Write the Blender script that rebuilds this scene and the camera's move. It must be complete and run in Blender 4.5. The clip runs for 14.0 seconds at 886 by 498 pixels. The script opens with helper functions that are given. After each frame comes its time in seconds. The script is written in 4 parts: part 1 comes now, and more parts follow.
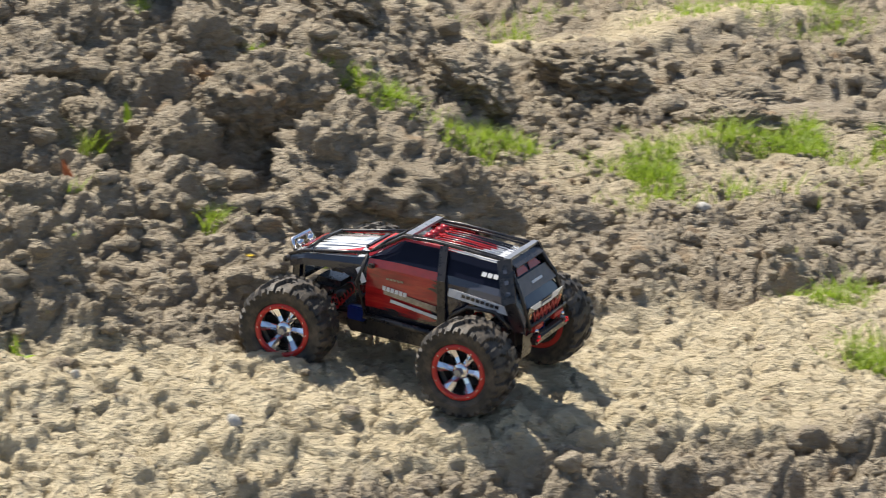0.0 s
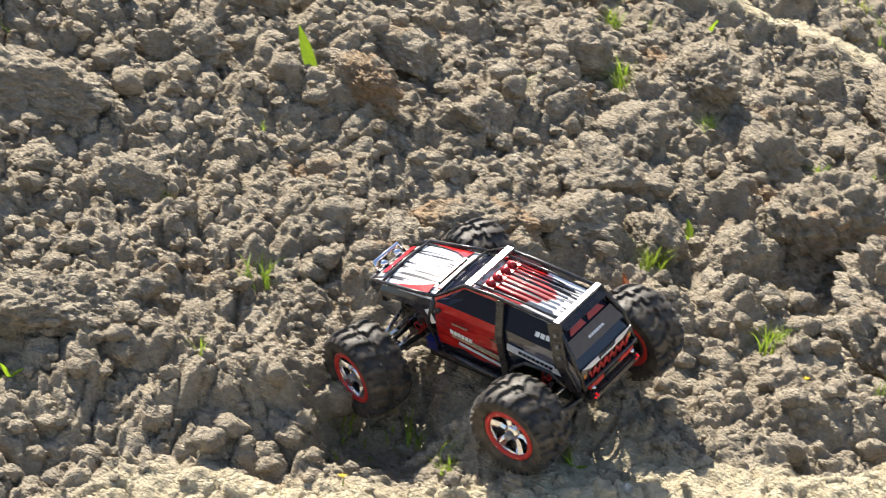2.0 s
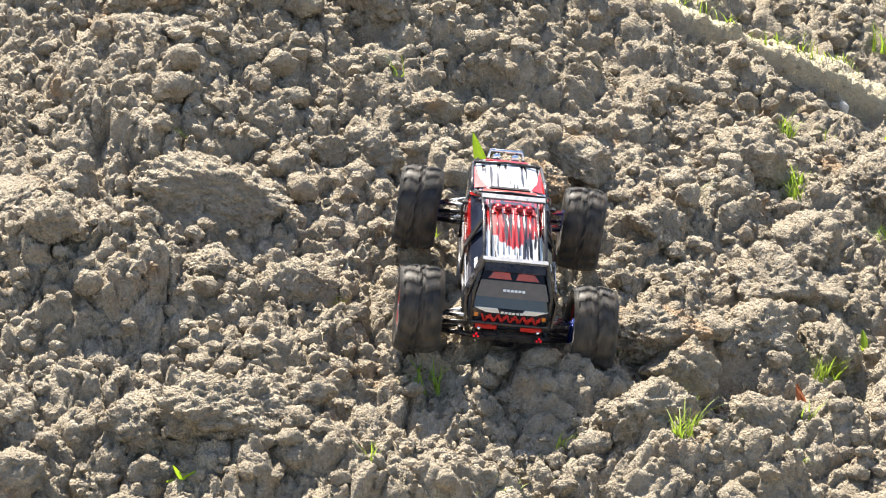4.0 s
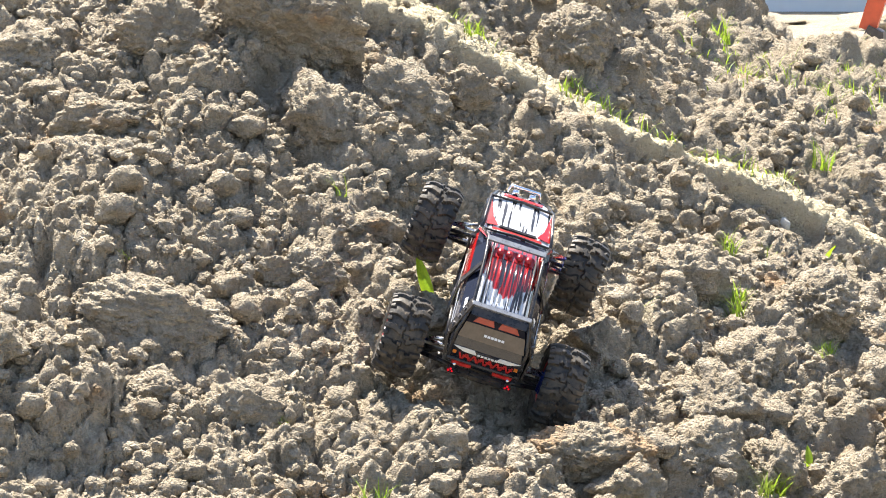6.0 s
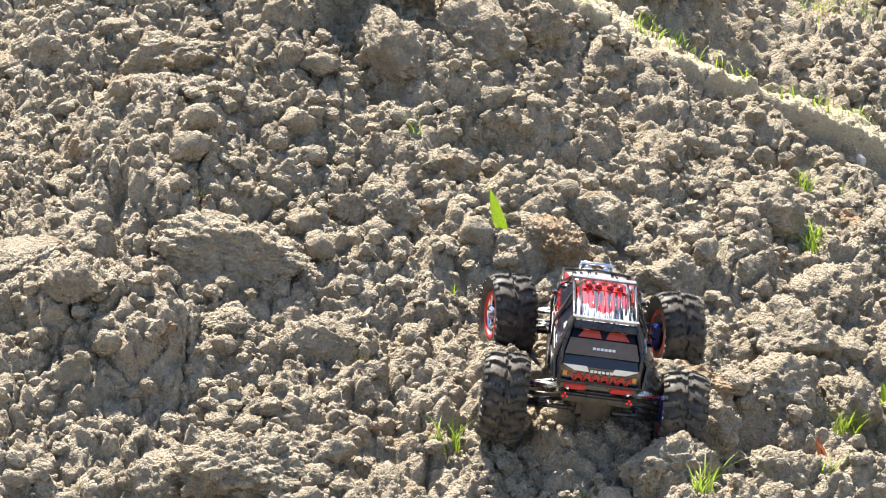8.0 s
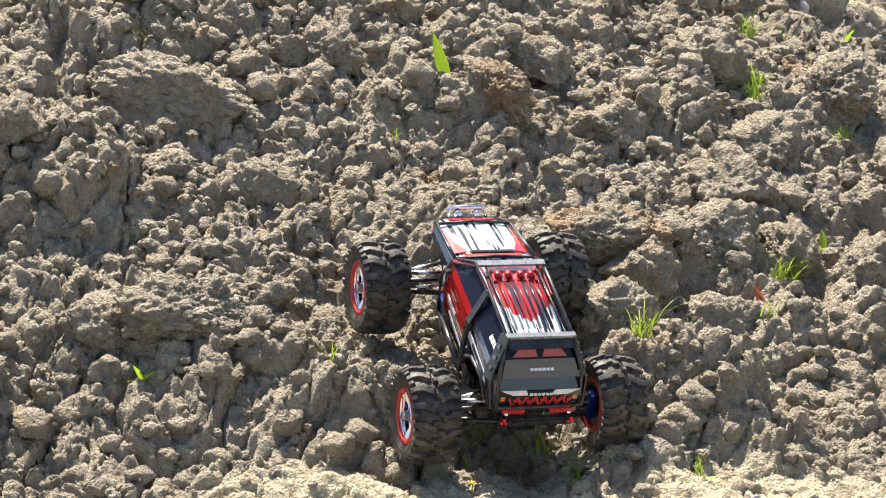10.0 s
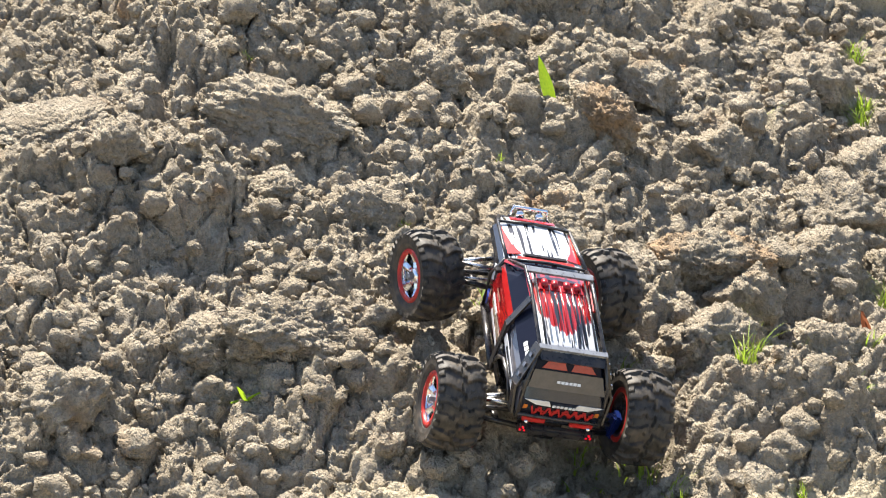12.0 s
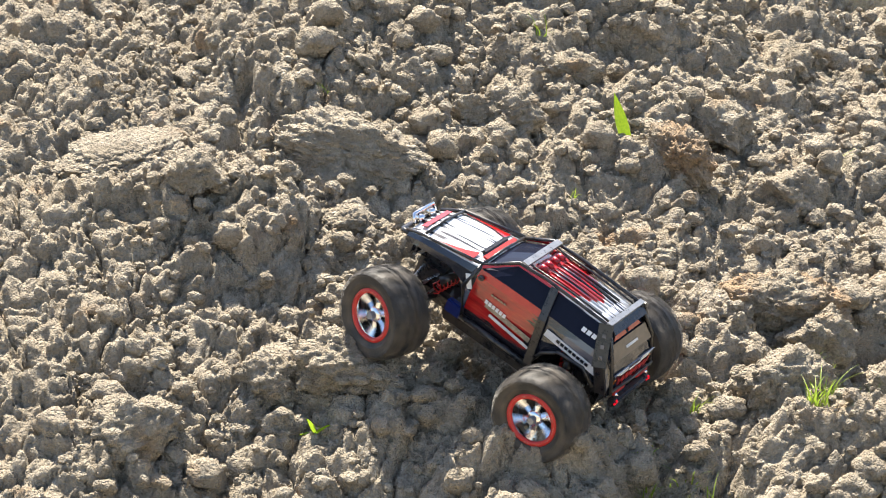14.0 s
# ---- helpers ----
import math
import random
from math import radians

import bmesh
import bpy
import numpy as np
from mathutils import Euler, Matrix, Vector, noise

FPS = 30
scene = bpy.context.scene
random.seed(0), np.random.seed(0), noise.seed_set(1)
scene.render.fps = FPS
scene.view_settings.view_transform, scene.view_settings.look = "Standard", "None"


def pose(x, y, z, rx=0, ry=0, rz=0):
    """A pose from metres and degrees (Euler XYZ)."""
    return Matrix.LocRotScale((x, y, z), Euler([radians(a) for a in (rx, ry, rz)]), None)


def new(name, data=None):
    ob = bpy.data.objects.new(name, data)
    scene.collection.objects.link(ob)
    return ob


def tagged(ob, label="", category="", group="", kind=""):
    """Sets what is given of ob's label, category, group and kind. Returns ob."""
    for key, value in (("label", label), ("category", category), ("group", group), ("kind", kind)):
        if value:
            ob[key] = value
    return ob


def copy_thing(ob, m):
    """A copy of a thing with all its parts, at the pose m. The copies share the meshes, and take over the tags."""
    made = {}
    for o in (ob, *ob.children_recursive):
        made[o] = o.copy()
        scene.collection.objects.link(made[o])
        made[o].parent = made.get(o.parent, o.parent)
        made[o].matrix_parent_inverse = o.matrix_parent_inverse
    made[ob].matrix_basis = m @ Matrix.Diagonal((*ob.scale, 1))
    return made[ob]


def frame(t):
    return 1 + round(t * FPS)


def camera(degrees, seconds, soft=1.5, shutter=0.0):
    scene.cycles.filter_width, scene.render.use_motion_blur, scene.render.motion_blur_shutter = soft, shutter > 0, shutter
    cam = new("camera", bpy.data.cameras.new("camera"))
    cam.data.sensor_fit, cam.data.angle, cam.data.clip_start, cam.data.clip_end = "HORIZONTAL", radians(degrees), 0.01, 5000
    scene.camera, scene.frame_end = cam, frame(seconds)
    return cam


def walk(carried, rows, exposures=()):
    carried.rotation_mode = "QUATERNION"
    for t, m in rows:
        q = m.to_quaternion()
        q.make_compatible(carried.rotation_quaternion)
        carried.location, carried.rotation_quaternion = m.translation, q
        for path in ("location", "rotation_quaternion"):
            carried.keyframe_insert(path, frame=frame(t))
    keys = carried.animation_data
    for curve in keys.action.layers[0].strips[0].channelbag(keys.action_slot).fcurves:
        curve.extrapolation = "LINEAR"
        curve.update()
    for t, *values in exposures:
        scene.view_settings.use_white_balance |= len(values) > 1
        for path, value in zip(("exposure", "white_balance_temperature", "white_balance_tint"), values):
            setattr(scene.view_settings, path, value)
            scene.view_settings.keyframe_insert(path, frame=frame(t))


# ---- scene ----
cam = camera(20.023, 14.0, soft=1.0, shutter=0.3)
EYE = (0.0, 0.0, 1.5)


def aim(pan, tilt, roll):
    """The camera's pose on its stand: degrees to the right, upwards, and of lean."""
    return pose(*EYE, 90 + tilt, 0, -pan) @ pose(0, 0, 0, 0, 0, -roll)


PATH = [
    (0.0, 0.000, -15.000, -0.60), (0.3, -2.594, -15.012, -0.25), (0.5, -3.822, -14.862, -0.09), (1.0, -7.874, -14.853, 0.16),
    (1.5, -11.142, -13.625, 0.15), (2.0, -13.086, -12.371, -0.10), (2.5, -15.582, -11.495, 0.04), (3.0, -17.220, -10.384, 0.23),
    (3.5, -16.900, -10.151, 0.16), (4.0, -17.081, -9.924, 0.12), (4.2, -17.157, -8.460, 0.11), (6.3, -15.710, -7.201, 0.41),
    (6.5, -15.971, -7.331, 0.41), (7.0, -16.376, -7.776, 0.29), (7.5, -16.932, -8.353, 0.50), (8.0, -17.488, -8.624, 0.70),
    (8.5, -17.196, -9.397, 0.57), (9.0, -16.565, -10.318, 0.18), (9.2, -16.134, -10.744, -0.01), (11.3, -16.640, -13.379, -0.38),
    (11.5, -17.048, -13.235, -0.20), (12.0, -18.583, -11.662, -0.03), (12.5, -18.824, -11.332, -0.57), (13.0, -19.182, -10.882, -0.77),
    (13.5, -20.221, -10.722, -0.68), (14.0, -20.276, -10.867, -0.75),
]
walk(cam, [(t, aim(p, e, r)) for t, p, e, r in PATH], exposures=[(0.0, 0.60), (1.0, 0.84), (1.5, 0.95), (2.5, 1.34), (4.0, 1.52), (6.5, 1.68), (9.0, 1.43), (11.3, 1.08), (11.6, 1.14), (12.1, 1.47), (14.0, 1.52)])

# ---- light: a clear afternoon, the sun beyond the mound and to its left ----
SUN_FROM = Vector((-0.34, 0.43, 1.0)).normalized()
world = bpy.data.worlds.new("sky")
scene.world = world
world.use_nodes = True
wn = world.node_tree.nodes
sky = wn.new("ShaderNodeTexSky")
sky.sky_type, sky.sun_disc = "NISHITA", False
sky.sun_elevation = math.asin(SUN_FROM.z)
sky.sun_rotation = math.atan2(SUN_FROM.x, SUN_FROM.y)
sky.air_density, sky.dust_density, sky.ozone_density = 1.0, 1.5, 1.0
world.node_tree.links.new(sky.outputs[0], wn["Background"].inputs[0])
wn["Background"].inputs[1].default_value = 0.09
sun_data = bpy.data.lights.new("sun", "SUN")
sun_data.energy, sun_data.angle, sun_data.color = 5.0, radians(0.53), (1.0, 0.92, 0.79)
sun = new("sun", sun_data)
sun.rotation_euler = (-SUN_FROM).to_track_quat("-Z", "Y").to_euler()


# ---- materials ----
class Nodes:
    """A small helper round one node material."""

    def __init__(self, name, rough=0.5, metal=0.0, spec=0.5):
        self.mat = bpy.data.materials.new(name)
        self.mat.use_nodes = True
        self.tree = self.mat.node_tree
        self.bsdf = self.tree.nodes["Principled BSDF"]
        self.set("Roughness", rough), self.set("Metallic", metal), self.set("Specular IOR Level", spec)

    def set(self, socket, value):
        if hasattr(value, "is_output"):
            self.tree.links.new(value, self.bsdf.inputs[socket])
        else:
            self.bsdf.inputs[socket].default_value = value

    def node(self, kind, out=0, ins=None, **props):
        n = self.tree.nodes.new(kind)
        for k, v in props.items():
            setattr(n, k, v)
        for k, v in (ins or {}).items():
            if hasattr(v, "is_output"):
                self.tree.links.new(v, n.inputs[k])
            else:
                n.inputs[k].default_value = v
        return n.outputs[out]

    def coords(self):
        return self.node("ShaderNodeTexCoord", 3)

    def noise(self, scale, detail=4, rough=0.6, vec=None, out=0):
        return self.node("ShaderNodeTexNoise", out, {"Vector": vec or self.coords(), "Scale": scale, "Detail": detail, "Roughness": rough})

    def ramp(self, fac, *stops):
        n = self.tree.nodes.new("ShaderNodeValToRGB")
        self.tree.links.new(fac, n.inputs[0])
        els = n.color_ramp.elements
        while len(els) < len(stops):
            els.new(0.5)
        for e, (p, c) in zip(els, stops):
            e.position, e.color = p, (*c, 1) if len(c) == 3 else c
        return n.outputs[0]

    def mix(self, fac, a, b, mode="MIX"):
        n = self.tree.nodes.new("ShaderNodeMix")
        n.data_type, n.blend_type = "RGBA", mode
        for i, v in ((0, fac), (6, a), (7, b)):
            if hasattr(v, "is_output"):
                self.tree.links.new(v, n.inputs[i])
            else:
                n.inputs[i].default_value = v if i == 0 else (*v, 1)
        return n.outputs[2]

    def maths(self, op, a, b=0.0):
        return self.node("ShaderNodeMath", 0, {0: a, 1: b}, operation=op)

    def bump(self, height, strength, distance):
        self.set("Normal", self.node("ShaderNodeBump", 0, {"Height": height, "Strength": strength, "Distance": distance}))


def soil_material(name, tracked, rusty=0.0):
    m = Nodes(name, rough=0.93, spec=0.25)
    v = m.node("ShaderNodeNewGeometry", 0)
    big = m.noise(2.2, 5, 0.6, v)
    mid = m.noise(16, 6, 0.65, v)
    fine = m.noise(120, 5, 0.7, v)
    col = m.ramp(mid, (0.28, (0.31, 0.262, 0.195)), (0.5, (0.445, 0.383, 0.292)), (0.72, (0.58, 0.51, 0.40)))
    col = m.mix(m.ramp(big, (0.45, (0, 0, 0)), (0.7, (0.6, 0.6, 0.6))), col, (0.35, 0.298, 0.218))
    rust = m.ramp(m.noise(7.5, 3, 0.5, v), (0.62 - rusty, (0, 0, 0)), (0.74 - rusty, (0.75, 0.75, 0.75)))
    col = m.mix(rust, col, (0.44, 0.28, 0.15))
    col = m.mix(m.ramp(fine, (0.36, (0.55, 0.55, 0.55)), (0.62, (0, 0, 0))), col, (0.24, 0.197, 0.142))
    if tracked:
        way = m.node("ShaderNodeAttribute", 2, attribute_name="packed")
        dust = m.ramp(m.noise(30, 6, 0.7, v), (0.3, (0.52, 0.435, 0.285)), (0.7, (0.76, 0.67, 0.48)))
        col = m.mix(m.maths("MULTIPLY", way, 0.85), col, dust)
    m.set("Base Color", col)
    def crumb(scale):
        warped = m.node("ShaderNodeVectorMath", 0, {0: v, 1: m.node("ShaderNodeVectorMath", 0, {0: m.noise(scale * 0.8, 3, 0.6, v, 1), "Scale": 0.9 / scale}, operation="SCALE")}, operation="ADD")
        d = m.node("ShaderNodeTexVoronoi", 0, {"Vector": warped, "Scale": scale}, feature="F1")
        return m.maths("SUBTRACT", 1.0, d)
    grain = m.maths("ADD", m.maths("MULTIPLY", crumb(95), 0.50), m.maths("MULTIPLY", crumb(230), 0.34))
    grain = m.maths("ADD", grain, m.maths("MULTIPLY", m.noise(170, 6, 0.75, v), 0.40))
    m.bump(grain, 1.0, 0.018)
    return m.mat


SOIL = soil_material("dry_clay_soil", True)
CLOD = soil_material("dry_clay_clod", False)
RUSTY_CLOD = soil_material("rust_stained_clay", False, 0.20)


def plain(name, colour, rough=0.5, metal=0.0, spec=0.5, wear=0.12, scale=60, coat=0.0, bump=0.0):
    m = Nodes(name, rough, metal, spec)
    n = m.noise(scale, 5, 0.65)
    dark = tuple(c * (1 - wear * 2) for c in colour)
    light = tuple(min(1, c * (1 + wear) + 0.004 * wear) for c in colour)
    m.set("Base Color", m.ramp(n, (0.3, dark), (0.7, light)))
    m.set("Roughness", m.node("ShaderNodeMapRange", 0, {0: m.noise(scale * 2, 4, 0.6), 3: max(0.02, rough - 0.08), 4: min(1, rough + 0.12)}))
    m.set("Coat Weight", coat), m.set("Coat Roughness", 0.08)
    if bump:
        m.bump(m.noise(scale * 4, 4, 0.6), 0.5, bump)
    return m.mat


def dusty(name, colour, rough, dust=0.5, scale=45, coat=0.0, bump=0.0):
    """A dark surface with dry mud on it."""
    m = Nodes(name, rough, 0.0, 0.4)
    cover = m.ramp(m.noise(scale, 7, 0.72), (0.42, (0, 0, 0)), (0.68, (dust, dust, dust)))
    m.set("Base Color", m.mix(cover, colour, (0.30, 0.235, 0.165)))
    m.set("Roughness", m.node("ShaderNodeMapRange", 0, {0: cover, 3: rough, 4: 0.92}))
    m.set("Coat Weight", coat)
    if bump:
        m.bump(m.noise(scale * 5, 4, 0.6), 0.6, bump)
    return m.mat


RUBBER = dusty("tyre_rubber", (0.022, 0.022, 0.022), 0.5, 0.36, 38, bump=0.0015)
CHROME = plain("chrome", (0.86, 0.87, 0.90), 0.07, 1.0, wear=0.03, scale=40)
RED_PLASTIC = plain("red_plastic", (0.50, 0.026, 0.022), 0.38, wear=0.12, scale=50)
LAMP_RED = plain("deep_red_plastic", (0.34, 0.012, 0.02), 0.3, wear=0.12, scale=50)
BLACK_PLASTIC = dusty("black_plastic", (0.016, 0.016, 0.019), 0.26, 0.14, 35, coat=0.3)
SHELL_BLACK = plain("black_shell", (0.018, 0.02, 0.028), 0.16, wear=0.1, coat=0.8)
SHELL_RED = plain("red_shell", (0.46, 0.014, 0.014), 0.16, wear=0.1, coat=0.8)
SILVER = plain("silver_shell", (0.62, 0.63, 0.66), 0.2, 0.0, wear=0.1, coat=0.8)
TAN = plain("tan_graphic", (0.34, 0.27, 0.20), 0.25, wear=0.15, coat=0.6)
WINDOW = plain("navy_window", (0.010, 0.012, 0.024), 0.10, spec=0.12, wear=0.05)
WHITE = plain("white_print", (0.78, 0.78, 0.78), 0.3, wear=0.05)
GREY_METAL = plain("grey_bar", (0.30, 0.31, 0.33), 0.28, 0.5, wear=0.12)
STEEL = plain("steel_link", (0.62, 0.62, 0.64), 0.25, 1.0, wear=0.08)
BLUE = plain("blue_anodised", (0.012, 0.035, 0.22), 0.3, 0.5, wear=0.1)
AMBER = plain("amber_lens", (0.62, 0.20, 0.03), 0.2, wear=0.08, coat=0.6)


def lit(name, colour, strength):
    m = Nodes(name, 0.2)
    m.set("Base Color", (*colour, 1)), m.set("Emission Color", (*colour, 1)), m.set("Emission Strength", strength)
    return m.mat


LED_RED = lit("red_led", (0.6, 0.008, 0.02), 0.35)


# ---- meshes ----
def mesh_from(name, verts, faces, mats, smooth=True):
    me = bpy.data.meshes.new(name)
    me.from_pydata([tuple(v) for v in verts], [], [tuple(f) for f in faces])
    for m in mats if isinstance(mats, (list, tuple)) else [mats]:
        me.materials.append(m)
    if smooth:
        me.polygons.foreach_set("use_smooth", [True] * len(me.polygons))
    me.update()
    return me


def part(name, bm, material, parent, label="", smooth=False):
    """Links a bmesh as one mesh object under a thing or a part."""
    me = bpy.data.meshes.new(name)
    bm.normal_update()
    bm.to_mesh(me)
    bm.free()
    for m in material if isinstance(material, (list, tuple)) else [material]:
        me.materials.append(m)
    if smooth:
        me.polygons.foreach_set("use_smooth", [True] * len(me.polygons))
    ob = new(name, me)
    ob.parent = parent
    return tagged(ob, label)


# ---- the ground: a mound of dug clay with a packed track at its foot ----
def lattice(ix, iy, seed):
    """A repeatable random number in 0..1 for whole-number places."""
    h = (ix.astype(np.int64) * 374761393 + iy.astype(np.int64) * 668265263 + seed * 974634617) & 0xFFFFFFFF
    h = ((h ^ (h >> 13)) * 1274126177) & 0xFFFFFFFF
    return ((h ^ (h >> 16)) & 0xFFFFFF) / float(0x1000000)


def soft_noise(x, y, seed):
    ix, iy = np.floor(x), np.floor(y)
    fx, fy = x - ix, y - iy
    fx, fy = fx * fx * (3 - 2 * fx), fy * fy * (3 - 2 * fy)
    a, b = lattice(ix, iy, seed), lattice(ix + 1, iy, seed)
    c, d = lattice(ix, iy + 1, seed), lattice(ix + 1, iy + 1, seed)
    return (a + (b - a) * fx) * (1 - fy) + (c + (d - c) * fx) * fy - 0.5


def layered(x, y, scale, octaves, seed, gain=0.5):
    out, amp = np.zeros_like(x), 1.0
    for k in range(octaves):
        out += amp * soft_noise(x / scale * 2 ** k + 7.3 * k, y / scale * 2 ** k - 3.1 * k, seed + k)
        amp *= gain
    return out


def lumps(x, y, size, seed, fill=0.75):
    """The height of a bed of blocky lumps about `size` across, lowest in the gaps between them."""
    n = 256
    rnd = np.random.RandomState(seed).rand(n * n, 8).astype(np.float32)
    r = size * (0.40 + 0.45 * rnd[:, 3])
    squash, turn = 0.72 + 0.62 * rnd[:, 4], 6.2832 * rnd[:, 5]
    tall = np.where(rnd[:, 2] < fill, r * (0.45 + 0.55 * rnd[:, 6]), 0)
    cells = np.stack([0.1 + 0.8 * rnd[:, 0], 0.1 + 0.8 * rnd[:, 1], np.cos(turn) * squash / r, np.sin(turn) * squash / r,
                      np.cos(turn) / squash / r, np.sin(turn) / squash / r, tall, (rnd[:, 7] - 0.5) * 0.9], 1).astype(np.float32)
    gx, gy = np.floor(x / size).astype(np.int64), np.floor(y / size).astype(np.int64)
    fx, fy = (x / size - gx).astype(np.float32), (y / size - gy).astype(np.float32)
    best = np.zeros(x.shape, np.float32)
    for i in (-1, 0, 1):
        for j in (-1, 0, 1):
            c = cells[((gx + i) % n) * n + (gy + j) % n]
            dx, dy = (fx - i - c[..., 0]) * size, (fy - j - c[..., 1]) * size
            ex, ey = dx * c[..., 2] + dy * c[..., 3], dy * c[..., 4] - dx * c[..., 5]
            q = 1 - (ex * ex + ey * ey) * 0.55 - 0.45 * np.maximum(np.abs(ex), np.abs(ey)) ** 2
            h = c[..., 6] * np.sqrt(np.clip(1.9 * q, 0, 1)) * (1 + c[..., 7] * ex + 0.5 * c[..., 7] * ey)
            best = np.maximum(best, np.where(q > 0, h, 0))
    return best.astype(float)


def base_height(x, y):
    u, v = np.clip(x + 0.9, -1.4, 1.4), np.maximum(y - 4.7, -1.0)
    z = 0.209 - 0.222 * u + 0.035 * u * u + np.clip(0.225 - 0.203 * u, 0.02, 0.47) * v
    cap = 1.06 + 0.98 * np.clip(-x - 1.3, 0, 1)
    z = -0.12 * np.logaddexp(-z / 0.12, -cap / 0.12)
    k = np.clip((y - 9.5) / 5, 0, 1)
    k = k * k * (3 - 2 * k)
    return z * (1 - k) - 0.25 * k


def along(x, y, line):
    """The distance from a line of points."""
    best = np.full_like(x, 1e9)
    for (ax, ay), (bx, by) in zip(line[:-1], line[1:]):
        vx, vy = bx - ax, by - ay
        t = np.clip(((x - ax) * vx + (y - ay) * vy) / (vx * vx + vy * vy), 0, 1)
        best = np.minimum(best, np.hypot(x - ax - t * vx, y - ay - t * vy))
    return best


def step(a, b, x):
    t = np.clip((x - a) / (b - a), 0, 1)
    return t * t * (3 - 2 * t)


TRACK = [(-2.6, 3.25), (-1.6, 3.72), (-0.75, 4.08), (0.0, 4.5), (0.6, 4.86), (1.0, 5.05), (1.8, 5.4)]
LAWN = [(0.55, 6.4), (1.2, 6.75)]
CREST = [(-2.3, 6.5), (-1.86, 6.61), (-1.57, 6.72), (-1.14, 6.96), (-0.75, 7.2), (0.1, 7.8), (0.6, 8.3), (1.1, 8.9)]


def packed_amount(x, y):
    wob = layered(x, y, 0.35, 3, 50) * 0.16
    track = 1 - step(0.25, 0.37, along(x, y, TRACK) + wob)
    crest = 1 - step(0.06, 0.10, along(x, y, CREST) + wob * 0.4)
    wide = 1 - step(0.10, 0.30, along(x, y, CREST[-3:]) + wob)
    lawn = 0.55 * (1 - step(0.25, 0.5, along(x, y, LAWN) + wob))
    return np.maximum(np.maximum(track, lawn), np.maximum(crest, wide))


def edges_of(x, y, size, seed):
    """How far a place is from the cracks between plates about `size` across, and its plate's own number."""
    gx, gy = np.floor(x / size), np.floor(y / size)
    f1, f2, mine = np.full_like(x, 9.0), np.full_like(x, 9.0), np.zeros_like(x)
    for i in (-1, 0, 1):
        for j in (-1, 0, 1):
            cx, cy = gx + i, gy + j
            d = np.hypot(x - (cx + lattice(cx, cy, seed)) * size, y - (cy + lattice(cx, cy, seed + 1)) * size)
            f2 = np.minimum(f2, np.maximum(f1, d))
            mine = np.where(d < f1, lattice(cx, cy, seed + 2), mine)
            f1 = np.minimum(f1, d)
    return f2 - f1, mine


# where the wheels have pressed the soil down or found a ridge: x, y, height
PRESSED = [
    (-0.84, 4.70, 0.119), (-0.72, 4.58, 0.103), (-1.03, 4.71, 0.112), (-1.08, 4.90, 0.078), (-1.15, 4.39, -0.138), (-1.23, 4.84, 0.065), (-1.47, 5.14, -0.052), (-0.90, 4.44, 0.056),
    (-1.49, 4.62, -0.033), (-1.16, 5.09, 0.049), (-1.28, 4.69, 0.024), (-1.23, 5.50, -0.026), (-0.27, 4.51, 0.027), (-1.52, 5.46, 0.050), (-1.40, 4.36, 0.043), (-0.35, 4.16, 0.050),
    (-1.69, 4.42, 0.045), (-1.26, 5.24, -0.026), (-0.72, 4.29, 0.042), (-1.43, 5.01, 0.054), (-0.56, 4.30, 0.012), (-0.45, 4.65, 0.039), (-1.59, 4.89, -0.021), (-1.56, 4.76, -0.010),
    (-0.86, 4.26, 0.021), (0.20, 4.67, 0.028), (-1.55, 5.32, -0.056), (-0.16, 4.80, 0.027), (-1.17, 4.59, 0.017), (0.05, 4.35, 0.016), (-0.20, 4.33, 0.005),
]
SINK = 0.067
HOLLOWS = [(-0.94, 5.15, 0.07, 0.08), (-0.53, 5.42, 0.05, 0.11), (-2.13, 6.00, 0.09, 0.05), (-0.86, 5.20, 0.08, 0.05), (0.0, 5.38, 0.10, 0.05), (-0.86, 5.08, 0.09, 0.10), (-0.72, 5.24, 0.07, 0.09), (-1.98, 5.86, 0.05, 0.08), (-0.28, 5.18, 0.06, 0.06)]


